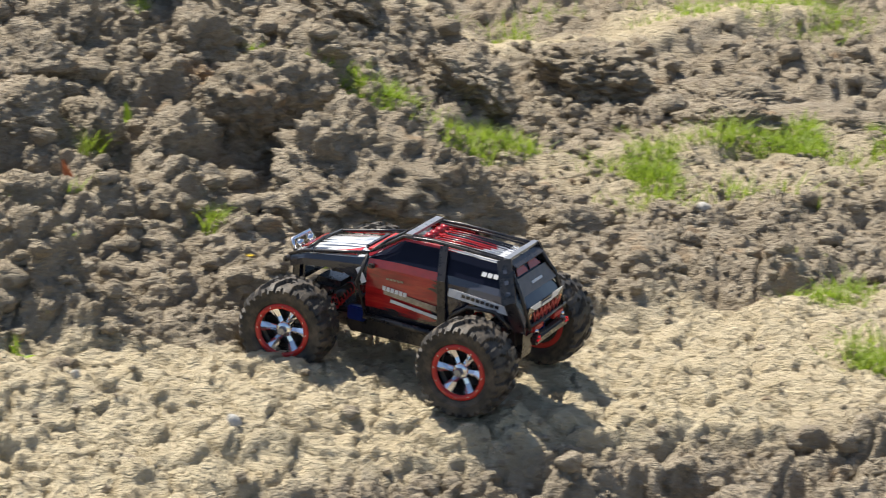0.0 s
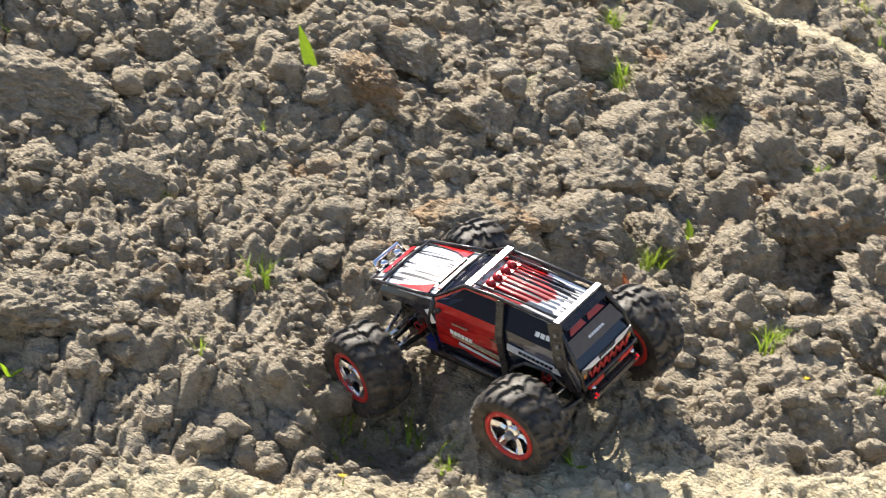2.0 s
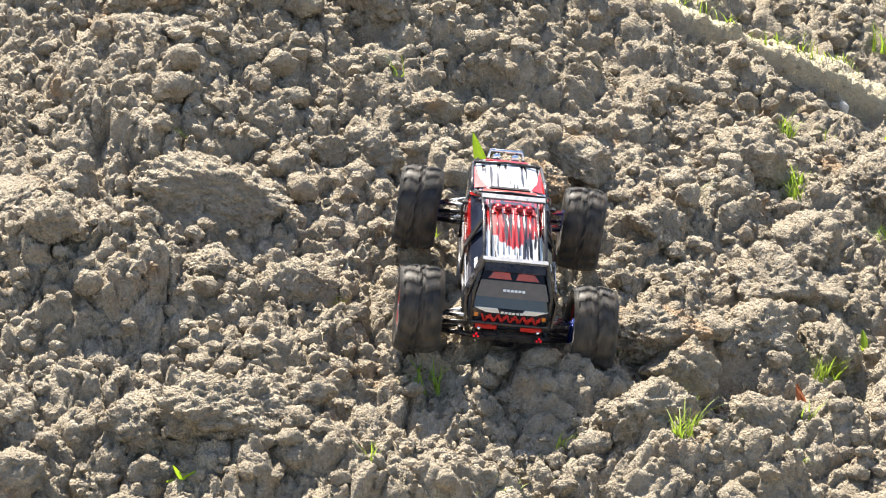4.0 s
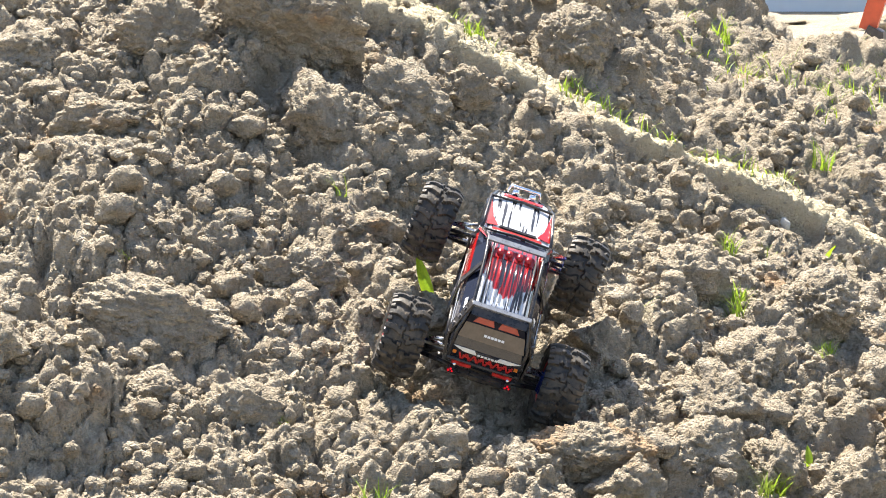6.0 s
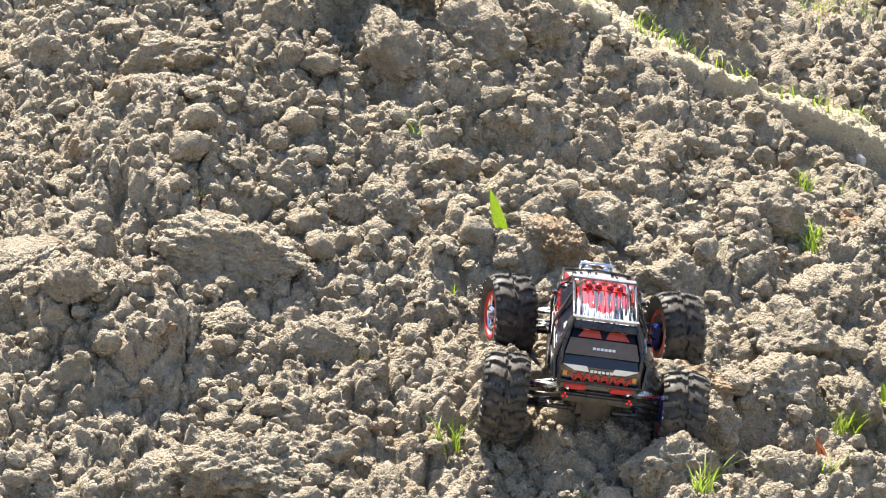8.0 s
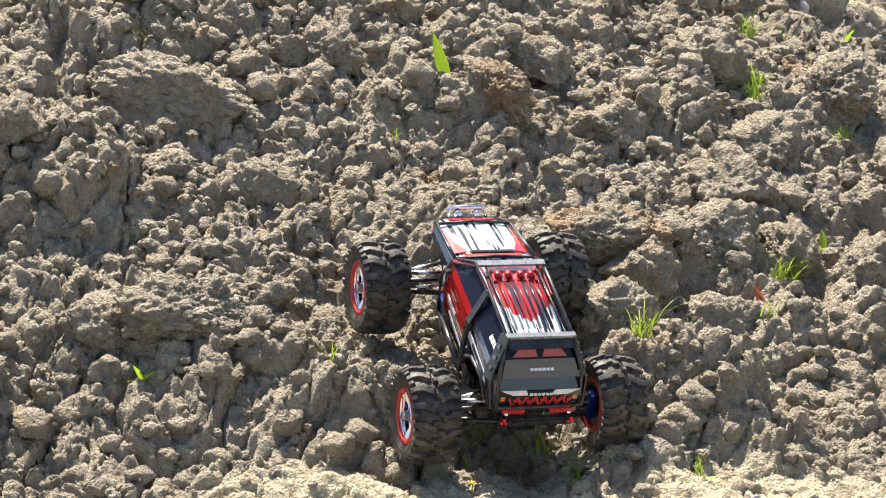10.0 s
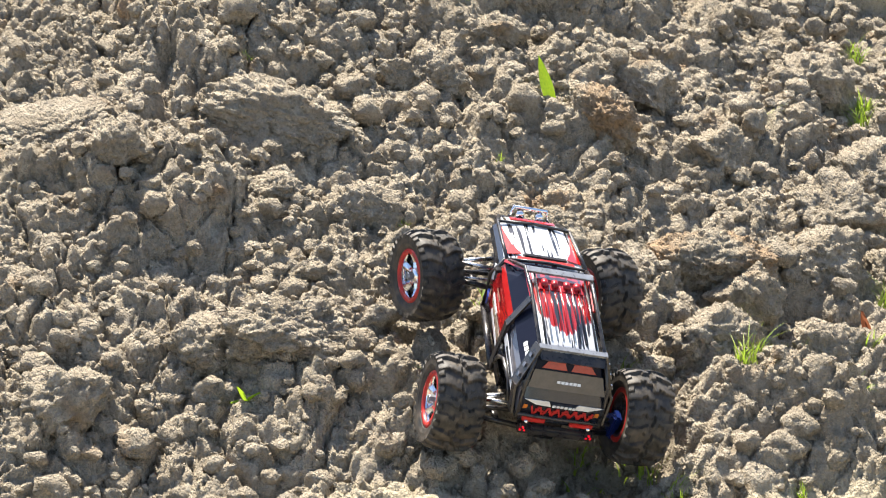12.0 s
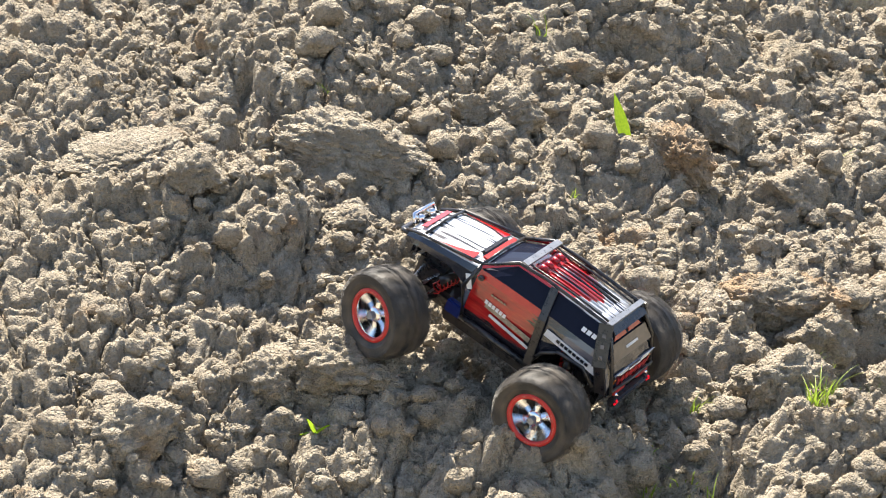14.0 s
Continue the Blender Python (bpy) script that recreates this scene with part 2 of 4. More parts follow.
def ground_rise(x, y):
    """The soil's own relief, measured out from the slope."""
    near = (1 - step(11, 14, np.hypot(x, y - 1))) * step(3.2, 3.6, y)
    p = packed_amount(x, y)
    rough = near * (1 - 0.95 * p)
    wx = x + 0.030 * layered(x, y, 0.13, 3, 11) + 0.009 * layered(x, y, 0.028, 2, 15)
    wy = y + 0.030 * layered(x, y, 0.13, 3, 21) + 0.009 * layered(x, y, 0.028, 2, 25)
    lumpy = 0.30 * lumps(wx, wy, 0.27, 100, 0.40) + 0.34 * lumps(wx + 3.3, wy, 0.14, 200, 0.5) + 0.40 * lumps(wx, wy + 1.7, 0.075, 300, 0.62)
    lumpy = lumpy + 0.50 * lumps(wx + 0.5, wy + 0.9, 0.041, 400, 0.70) + 0.60 * lumps(wx, wy, 0.023, 450, 0.78) + 0.6 * lumps(wx + 0.2, wy, 0.0125, 470, 0.7)
    lumpy = lumpy + 0.12 * layered(x, y, 0.9, 3, 60) + 0.010 * layered(x, y, 0.02, 2, 70)
    lumpy = lumpy - 0.035 * np.exp(-edges_of(wx, wy, 0.19, 610)[0] / 0.006) - 0.020 * np.exp(-edges_of(wx, wy, 0.075, 640)[0] / 0.005)
    plate, level = edges_of(x * 0.8 + 0.035 * layered(x, y, 0.07, 4, 31), y + 0.035 * layered(x, y, 0.07, 4, 41), 0.085, 600)
    bed = 0.035 * layered(x, y, 0.4, 3, 80) + 0.022 * layered(x, y, 0.07, 4, 85, 0.6) + 0.4 * lumps(wx, wy, 0.03, 500, 0.25) + 0.4 * lumps(wx, wy, 0.016, 520, 0.5) + 0.010 * layered(x, y, 0.02, 2, 90)
    bed = bed + 0.010 * (level - 0.5) - 0.024 * np.exp(-plate / 0.004) - 0.010
    beyond = (y - np.interp(x, [c[0] for c in CREST], [c[1] for c in CREST])) * 0.88
    swell = -0.22 * np.clip(beyond, -0.13, 0.13) * (1 - step(0.13, 0.4, np.abs(beyond))) * step(-2.9, -2.3, x)
    shift = np.zeros_like(x)
    for px, py, pz in PRESSED:
        shift += pz * np.exp(-((x - px) ** 2 + (y - py) ** 2) / 0.012)
    for px, py, r, d in HOLLOWS:
        shift -= d * np.exp(-((x - px) ** 2 + (y - py) ** 2) / (r * r))
    # the track ends in a broken bank on its lower side
    mid = np.interp(x, [c[0] for c in TRACK], [c[1] for c in TRACK])
    bank = -0.08 * step(0.36, 0.44, (mid - y) * 0.9 + 0.10 * layered(x, y, 0.3, 3, 55)) * step(-0.75, -0.3, x)
    return rough * (lumpy - SINK) + near * (p * bed + swell + bank) + shift


def ground_height(x, y):
    return base_height(x, y) + ground_rise(x, y)


def spaced(stops):
    """Places along an axis: stretches (start, end, step) one after another."""
    out = []
    for a, b, s in stops:
        out.append(np.arange(a, b - s * 0.5, s))
    return np.concatenate(out + [[stops[-1][1]]])


def make_ground():
    # columns fan out from the stand, so that they lie evenly over near and far ground
    far = [1100, 400, 150, 60, 25, 11, 5.5, 3, 2, 1.4, 1.0, 0.8]
    fan = np.concatenate([-np.array(far, float), spaced([(-0.66, -0.615, 0.005), (-0.615, 0.205, 0.00098), (0.205, 0.25, 0.005)]), [0.32, 0.45, 0.6], np.array(far[::-1], float)])
    ys = np.concatenate([-np.array([4000, 1500, 600, 250, 120, 60, 30, 18, 12], float), spaced([(-9, 3.5, 0.12), (3.5, 6.4, 0.005), (6.4, 9.6, 0.0135), (9.6, 20, 0.15)]), np.array([26, 40, 70, 130, 250, 600, 1500, 4000], float)])
    F, Y = np.meshgrid(fan, ys)
    X = F * np.maximum(Y, 3.5)
    B, H = base_height(X, Y), ground_rise(X, Y)
    e = 0.02
    nx_, ny_ = (B - base_height(X + e, Y)) / e, (B - base_height(X, Y + e)) / e
    size = np.sqrt(nx_ ** 2 + ny_ ** 2 + 1)
    X, Y, Z, plan_x, plan_y = X + H * nx_ / size, Y + H * ny_ / size, B + H / size, X, Y
    ny, nx = X.shape
    me = bpy.data.meshes.new("ground")
    me.vertices.add(nx * ny)
    me.vertices.foreach_set("co", np.stack([X, Y, Z], -1).astype(np.float32).ravel())
    i = (np.arange(ny - 1)[:, None] * nx + np.arange(nx - 1)[None]).ravel()
    quads = np.stack([i, i + 1, i + 1 + nx, i + nx], 1).astype(np.int32)
    me.loops.add(quads.size)
    me.loops.foreach_set("vertex_index", quads.ravel())
    me.polygons.add(len(quads))
    me.polygons.foreach_set("loop_start", np.arange(0, quads.size, 4, dtype=np.int32))
    me.polygons.foreach_set("use_smooth", np.ones(len(quads), bool))
    me.update(calc_edges=True)
    at = me.attributes.new("packed", "FLOAT", "POINT")
    at.data.foreach_set("value", packed_amount(plan_x, plan_y).astype(np.float32).ravel())
    me.materials.append(SOIL)
    return tagged(new("ground", me), "rough mound of dry grey-brown clay with a packed track at its foot", "ground", kind="structure")


ground = make_ground()


def z_at(x, y):
    return float(ground_height(np.array([float(x)]), np.array([float(y)]))[0])


# ---- shapes for the truck ----
LIFT = 0.09  # the truck's parts are drawn from the height of its axles


def lofted(rows, closed=False):
    """A bmesh through rows of points of equal length."""
    bm = bmesh.new()
    grid = [[bm.verts.new((x, y, z)) for x, y, z in row] for row in rows]
    for a, b in zip(grid[:-1], grid[1:]):
        n = len(a)
        for k in range(n if closed else n - 1):
            try:
                bm.faces.new((a[k], a[(k + 1) % n], b[(k + 1) % n], b[k]))
            except ValueError:
                pass
    return bm, grid


def rise(bm, z=LIFT):
    for v in bm.verts:
        v.co.z += z
    return bm


def thick(bm, t):
    bmesh.ops.recalc_face_normals(bm, faces=bm.faces)
    bmesh.ops.solidify(bm, geom=bm.faces[:], thickness=t)
    return bm


def tube(points, r, seg=8, bm=None):
    """A round bar through points, with its ends closed."""
    bm = bm or bmesh.new()
    pts = [Vector(p) for p in points]
    rings = []
    side = Vector((0, 0, 1))
    for k, p in enumerate(pts):
        d = (pts[min(k + 1, len(pts) - 1)] - pts[max(k - 1, 0)]).normalized()
        a = d.cross(side if abs(d.dot(side)) < 0.95 else Vector((1, 0, 0))).normalized()
        b = d.cross(a)
        rings.append([bm.verts.new(p + r * (math.cos(t) * a + math.sin(t) * b)) for t in (2 * math.pi * i / seg for i in range(seg))])
    for a, b in zip(rings[:-1], rings[1:]):
        for i in range(seg):
            bm.faces.new((a[i], a[(i + 1) % seg], b[(i + 1) % seg], b[i]))
    bm.faces.new(rings[0][::-1]), bm.faces.new(rings[-1])
    return bm


def box(x0, x1, y0, y1, z0, z1, bevel=0.0, bm=None):
    bm = bm or bmesh.new()
    made = bmesh.ops.create_cube(bm, size=1)["verts"]
    for v in made:
        v.co = ((x0 + x1) / 2 + v.co.x * (x1 - x0), (y0 + y1) / 2 + v.co.y * (y1 - y0), (z0 + z1) / 2 + v.co.z * (z1 - z0))
    if bevel:
        edges = list({e for v in made for e in v.link_edges})
        bmesh.ops.bevel(bm, geom=edges, offset=bevel, segments=2, affect="EDGES")
    return bm


def beam(a, b, w, t, bm=None, up=(0, 0, 1)):
    """A flat bar from a to b, w wide across and t thick."""
    bm = bm or bmesh.new()
    a, b = Vector(a), Vector(b)
    d = (b - a).normalized()
    s = d.cross(Vector(up)).normalized() * (w / 2)
    n = s.normalized().cross(d).normalized() * (t / 2)
    q = [[bm.verts.new(p + i * s + j * n) for i, j in ((-1, -1), (1, -1), (1, 1), (-1, 1))] for p in (a, b)]
    for k in range(4):
        bm.faces.new((q[0][k], q[0][(k + 1) % 4], q[1][(k + 1) % 4], q[1][k]))
    bm.faces.new(q[0][::-1]), bm.faces.new(q[1])
    return bm


def lathe(profile, seg=48, bm=None):
    """A solid of revolution about the y axis: (radius, y) pairs."""
    bm = bm or bmesh.new()
    rings = [[bm.verts.new((r * math.cos(t), y, r * math.sin(t))) for t in (2 * math.pi * i / seg for i in range(seg))] for r, y in profile]
    for a, b in zip(rings[:-1], rings[1:]):
        for i in range(seg):
            bm.faces.new((a[i], a[(i + 1) % seg], b[(i + 1) % seg], b[i]))
    return bm


def streaks(name, front, rear, dark, x0, x1, wave=70, sides=0.0):
    """Painted flames: one colour runs into another in long streaks along the body."""
    m = Nodes(name, 0.15)
    xyz = m.node("ShaderNodeSeparateXYZ", 0, {0: m.coords()})
    sep = xyz.node
    stretched = m.node("ShaderNodeMapping", 0, {"Vector": m.coords(), "Scale": (6, wave, 6)})
    n = m.noise(1.0, 3, 0.55, stretched)
    along_x = m.node("ShaderNodeMapRange", 0, {0: sep.outputs[0], 1: x0, 2: x1, 3: -0.3, 4: 1.3})
    outer = m.maths("MULTIPLY", m.maths("SUBTRACT", m.maths("ABSOLUTE", sep.outputs[1]), 0.022), sides)
    along_x = m.maths("ADD", along_x, outer)
    edge = m.maths("ADD", along_x, m.maths("MULTIPLY", m.maths("SUBTRACT", n, 0.5), 1.5))
    col = m.mix(m.ramp(edge, (0.45, (0, 0, 0)), (0.55, (1, 1, 1))), front, rear)
    line = m.noise(1.6, 2, 0.5, m.node("ShaderNodeMapping", 0, {"Vector": m.coords(), "Scale": (5, wave * 1.2, 5), "Location": (3, 1, 2)}))
    col = m.mix(m.ramp(line, (0.54, (0, 0, 0)), (0.58, (1, 1, 1))), col, dark)
    m.set("Base Color", col), m.set("Coat Weight", 0.9), m.set("Coat Roughness", 0.05)
    return m.mat


ROOF_PAINT = streaks("red_to_silver_roof", (0.34, 0.010, 0.010), (0.66, 0.67, 0.70), (0.02, 0.02, 0.028), -0.09, -0.17, 70, 22.0)
HOOD_PAINT = streaks("silver_hood", (0.70, 0.71, 0.73), (0.62, 0.63, 0.66), (0.025, 0.025, 0.03), 0.22, 0.1)


def door_paint():
    """Red lacquer that runs into black along the sill and the front edge, with pale flame tips at the rear."""
    m = Nodes("red_door", 0.14)
    sep = m.node("ShaderNodeSeparateXYZ", 0, {0: m.coords()}).node
    wisps = m.noise(1.0, 4, 0.6, m.node("ShaderNodeMapping", 0, {"Vector": m.coords(), "Scale": (11, 1, 75)}))
    red = m.ramp(wisps, (0.35, (0.20, 0.006, 0.008)), (0.55, (0.40, 0.014, 0.014)), (0.78, (0.55, 0.07, 0.03)))
    low = m.maths("ADD", m.node("ShaderNodeMapRange", 0, {0: sep.outputs[2], 1: 0.112, 2: 0.150, 3: 1.1, 4: -0.2}), m.maths("MULTIPLY", m.maths("SUBTRACT", wisps, 0.5), 1.6))
    col = m.mix(m.ramp(low, (0.42, (0, 0, 0)), (0.56, (1, 1, 1))), red, (0.014, 0.012, 0.016))
    rear = m.maths("ADD", m.node("ShaderNodeMapRange", 0, {0: sep.outputs[0], 1: -0.01, 2: -0.09, 3: -0.35, 4: 0.75}), m.maths("MULTIPLY", m.maths("SUBTRACT", wisps, 0.5), 1.8))
    col = m.mix(m.ramp(rear, (0.45, (0, 0, 0)), (0.55, (1, 1, 1))), col, (0.02, 0.018, 0.022))
    m.set("Base Color", col), m.set("Coat Weight", 0.9), m.set("Coat Roughness", 0.05)
    return m.mat


DOOR_PAINT = door_paint()
DARK_RED = plain("dark_red_print", (0.40, 0.05, 0.025), 0.2, wear=0.1, coat=0.4)
SMOKED = plain("smoked_glass", (0.13, 0.10, 0.075), 0.12, spec=0.4, wear=0.1, coat=0.3)
QUARTER_PAINT = streaks("navy_quarter", (0.02, 0.022, 0.035), (0.018, 0.02, 0.03), (0.10, 0.10, 0.12), -0.1, -0.25, 30)

# stations along the body: x, then (y, z) from the sill up to the middle of the roof
SHELL = [
    (0.250, [(0.060, 0.060), (0.066, 0.075), (0.068, 0.088), (0.064, 0.096), (0.050, 0.100), (0.030, 0.103), (0, 0.104)]),
    (0.215, [(0.078, 0.078), (0.082, 0.090), (0.080, 0.102), (0.074, 0.110), (0.055, 0.114), (0.030, 0.118), (0, 0.119)]),
    (0.140, [(0.083, 0.088), (0.086, 0.099), (0.084, 0.112), (0.078, 0.122), (0.058, 0.127), (0.030, 0.131), (0, 0.132)]),
    (0.100, [(0.084, 0.060), (0.089, 0.088), (0.086, 0.116), (0.080, 0.128), (0.060, 0.132), (0.030, 0.136), (0, 0.137)]),
    (0.075, [(0.084, 0.020), (0.090, 0.080), (0.087, 0.118), (0.082, 0.133), (0.062, 0.137), (0.030, 0.140), (0, 0.141)]),
    (0.015, [(0.084, 0.017), (0.091, 0.080), (0.088, 0.120), (0.084, 0.136), (0.060, 0.174), (0.030, 0.179), (0, 0.180)]),
    (-0.075, [(0.084, 0.016), (0.091, 0.080), (0.088, 0.120), (0.084, 0.135), (0.058, 0.173), (0.030, 0.178), (0, 0.179)]),
    (-0.105, [(0.086, 0.050), (0.092, 0.085), (0.089, 0.120), (0.084, 0.134), (0.058, 0.172), (0.030, 0.177), (0, 0.178)]),
    (-0.140, [(0.088, 0.088), (0.093, 0.100), (0.089, 0.120), (0.084, 0.132), (0.058, 0.170), (0.030, 0.175), (0, 0.176)]),
    (-0.195, [(0.088, 0.090), (0.092, 0.100), (0.089, 0.118), (0.084, 0.130), (0.058, 0.168), (0.030, 0.172), (0, 0.173)]),
    (-0.228, [(0.086, 0.060), (0.089, 0.090), (0.086, 0.112), (0.082, 0.122), (0.070, 0.127), (0.030, 0.130), (0, 0.131)]),
    (-0.252, [(0.080, 0.052), (0.082, 0.066), (0.081, 0.080), (0.078, 0.094), (0.066, 0.098), (0.030, 0.100), (0, 0.101)]),
]


def shell_panel(i0, i1, j0, j1, sides, lift=0.0, t=0.0016):
    """Part of the body's skin between stations and rows; sides: 1 left, -1 right, 0 across."""
    bm = bmesh.new()
    for s in ((1, -1) if sides == 0 else (sides,)):
        rows = [[(x, s * (y + lift), z + lift) for y, z in pts[j0:j1 + 1]] for x, pts in SHELL[i0:i1 + 1]]
        b2, _ = lofted(rows)
        me = bpy.data.meshes.new("scratch")
        b2.to_mesh(me)
        b2.free()
        bm.from_mesh(me)
        bpy.data.meshes.remove(me)
    bmesh.ops.remove_doubles(bm, verts=bm.verts, dist=1e-5)
    bmesh.ops.recalc_face_normals(bm, faces=bm.faces)
    bmesh.ops.subdivide_edges(bm, edges=bm.edges, cuts=1, use_grid_fill=True)
    return rise(thick(bm, t))


def build_truck():
    car = tagged(new("monster_truck"), "red and black radio-controlled monster truck with chrome wheels, dusty", "toy truck")
    part("hood", shell_panel(0, 4, 3, 6, 0), HOOD_PAINT, car, "silver hood with black streaks", True)
    part("windscreen", shell_panel(4, 5, 4, 6, 0), WINDOW, car, "dark navy windscreen")
    part("roof", shell_panel(5, 9, 4, 6, 0), ROOF_PAINT, car, "roof with red running into silver streaks", True)
    part("rear_window", shell_panel(9, 10, 4, 6, 0), WINDOW, car, "dark rear window")
    part("tail_panel", shell_panel(10, 11, 3, 6, 0), SHELL_BLACK, car)
    for s in (1, -1):
        part("fender", shell_panel(0, 4, 1, 3, s), SHELL_BLACK, car, "black front fender")
        door = part("door", shell_panel(4, 6, 0, 2, s), DOOR_PAINT, car, "orange-red door with tan flames")
        part("belt_panel", shell_panel(4, 6, 2, 3, s), SHELL_RED, car)
        part("side_window", shell_panel(4, 6, 3, 4, s), WINDOW, car, "navy side window")
        part("rear_quarter", shell_panel(6, 11, 0, 3, s), QUARTER_PAINT, car, "navy rear quarter panel")
        part("quarter_window", shell_panel(6, 10, 3, 4, s), WINDOW, car)
        # red frame over the windscreen post
        part("window_frame", rise(beam((0.074, s * 0.0835, 0.139), (0.014, s * 0.0625, 0.178), 0.006, 0.003, up=(0, s, 0.6))), SHELL_RED, car, "red window frame")
        part("window_frame", rise(beam((0.016, s * 0.0625, 0.1765), (-0.075, s * 0.0605, 0.1755), 0.005, 0.003, up=(0, s, 0.6))), SHELL_RED, car)
        # flames and plain marks on the flank
        for k, (x0, z0, x1, z1, w) in enumerate([(0.035, 0.078, -0.075, 0.066, 0.011), (0.02, 0.062, -0.078, 0.05, 0.006)]):
            part("flame_mark", rise(beam((x0, s * 0.0925, z0), (x1, s * 0.0925, z1), w, 0.0012, up=(0, s, 0))), (TAN, SILVER)[k], door)
        for k in range(6):
            x = 0.038 - k * 0.0088
            part("name_mark", rise(beam((x, s * 0.0932, 0.0845 - k * 0.0008), (x - 0.0066, s * 0.0932, 0.084 - k * 0.0008), 0.0085, 0.001, up=(0, s, 0))), WHITE, door)
        for k in range(5):
            x = 0.032 - k * 0.0075
            part("number_mark", rise(beam((x, s * 0.0924, 0.1035), (x - 0.0055, s * 0.0924, 0.103), 0.0035, 0.001, up=(0, s, 0))), TAN, door)
        part("flank_stripe", rise(beam((-0.098, s * 0.0935, 0.106), (-0.222, s * 0.0925, 0.094), 0.016, 0.0014, up=(0, s, 0))), SILVER, car, "silver stripe")
        for k in range(8):
            x = -0.125 - k * 0.0098
            part("name_mark", rise(beam((x, s * 0.0945, 0.1045 - k * 0.0009), (x - 0.0076, s * 0.0945, 0.1038 - k * 0.0009), 0.0062, 0.001, up=(0, s, 0))), SHELL_BLACK, car)
        for k in range(3):
            part("window_mark", rise(beam((-0.155 - k * 0.012, s * 0.0765, 0.1495), (-0.164 - k * 0.012, s * 0.0765, 0.1488), 0.009, 0.001, up=(0, s, 0.7))), WHITE, car)
        part("fender_mark", rise(beam((0.093, s * 0.0905, 0.112), (0.078, s * 0.0915, 0.085), 0.011, 0.0015, up=(0, s, 0))), WHITE, car)
        # the roll cage
        part("roof_rail", rise(tube([(0.078, s * 0.0800, 0.140), (0.015, s * 0.0650, 0.183), (-0.05, s * 0.063, 0.186), (-0.2, s * 0.063, 0.179), (-0.237, s * 0.079, 0.128), (-0.262, s * 0.079, 0.062)], 0.0036)), BLACK_PLASTIC, car, "", True)
        part("inner_rail", rise(tube([(0.004, s * 0.050, 0.184), (-0.1, s * 0.049, 0.184), (-0.198, s * 0.049, 0.177)], 0.0022)), BLACK_PLASTIC, car, "", True)
        part("hood_rail", rise(tube([(0.256, s * 0.060, 0.096), (0.215, s * 0.074, 0.116), (0.14, s * 0.078, 0.130), (0.078, s * 0.080, 0.142)], 0.0036)), BLACK_PLASTIC, car, "", True)
        part("front_post", rise(tube([(0.078, s * 0.082, 0.140), (0.092, s * 0.094, 0.085), (0.070, s * 0.092, 0.022)], 0.0045)), BLACK_PLASTIC, car, "", True)
        b = beam((-0.070, s * 0.0655, 0.182), (-0.082, s * 0.0945, 0.122), 0.016, 0.004, up=(0, s, 0.5))
        beam((-0.082, s * 0.0945, 0.124), (-0.092, s * 0.0965, 0.018), 0.016, 0.004, bm=b, up=(0, s, 0))
        part("door_post", rise(b), BLACK_PLASTIC, car)
        b = beam((-0.192, s * 0.0655, 0.181), (-0.222, s * 0.0935, 0.108), 0.028, 0.004, up=(0, s, 0.5))
        beam((-0.222, s * 0.0935, 0.110), (-0.244, s * 0.0880, 0.058), 0.022, 0.004, bm=b, up=(0, s, 0))
        post = part("rear_post", rise(b), BLACK_PLASTIC, car)
        for k in range(3):
            part("hole_mark", rise(beam((-0.199 - 0.008 * k, s * (0.0735 + 0.0075 * k), 0.166 - 0.018 * k), (-0.202 - 0.008 * k, s * (0.076 + 0.0075 * k), 0.159 - 0.018 * k), 0.008, 0.0052, up=(0, s, 0.5))), QUARTER_PAINT, post)
        part("sill_bar", rise(tube([(0.074, s * 0.090, 0.020), (-0.094, s * 0.094, 0.017)], 0.0065)), BLACK_PLASTIC, car, "", True)
        part("arch_trim", rise(tube([(-0.094, s * 0.094, 0.030), (-0.108, s * 0.095, 0.062), (-0.140, s * 0.096, 0.086), (-0.195, s * 0.095, 0.088), (-0.226, s * 0.092, 0.062)], 0.004)), BLACK_PLASTIC, car, "", True)
        part("chassis_rail", rise(box(-0.11, 0.12, s * 0.045 - 0.028, s * 0.045 + 0.028, -0.025, 0.012, 0.006)), BLACK_PLASTIC, car)
        part("battery_strap", rise(box(0.078, 0.115, s * 0.074 - 0.008, s * 0.074 + 0.008, 0.002, 0.03, 0.003)), BLUE, car, "blue battery strap")
        # suspension on this side, front and rear
        for x, d in ((0.185, 1), (-0.185, -1)):
            arm = bmesh.new()
            tube([(x - 0.030, s * 0.038, -0.008), (x, s * 0.140, -0.022)], 0.0055, bm=arm)
            tube([(x + 0.030, s * 0.038, -0.008), (x, s * 0.140, -0.022)], 0.0055, bm=arm)
            beam((x - 0.014, s * 0.088, -0.015), (x + 0.014, s * 0.088, -0.015), 0.012, 0.006, bm=arm)
            part("lower_arm", rise(arm), BLACK_PLASTIC, car, "", True)
            arm = bmesh.new()
            tube([(x - 0.018, s * 0.040, 0.034), (x, s * 0.140, 0.022)], 0.0042, bm=arm)
            tube([(x + 0.018, s * 0.040, 0.034), (x, s * 0.140, 0.022)], 0.0042, bm=arm)
            part("upper_arm", rise(arm), STEEL, car, "bright upper suspension arm", True)
            part("drive_shaft", rise(tube([(x, s * 0.03, 0.004), (x, s * 0.145, 0.0)], 0.0045)), BLACK_PLASTIC, car, "", True)
            part("axle_carrier", rise(box(x - 0.014, x + 0.014, s * 0.143 - 0.008, s * 0.143 + 0.008, -0.028, 0.03, 0.005)), BLUE, car, "blue axle carrier")
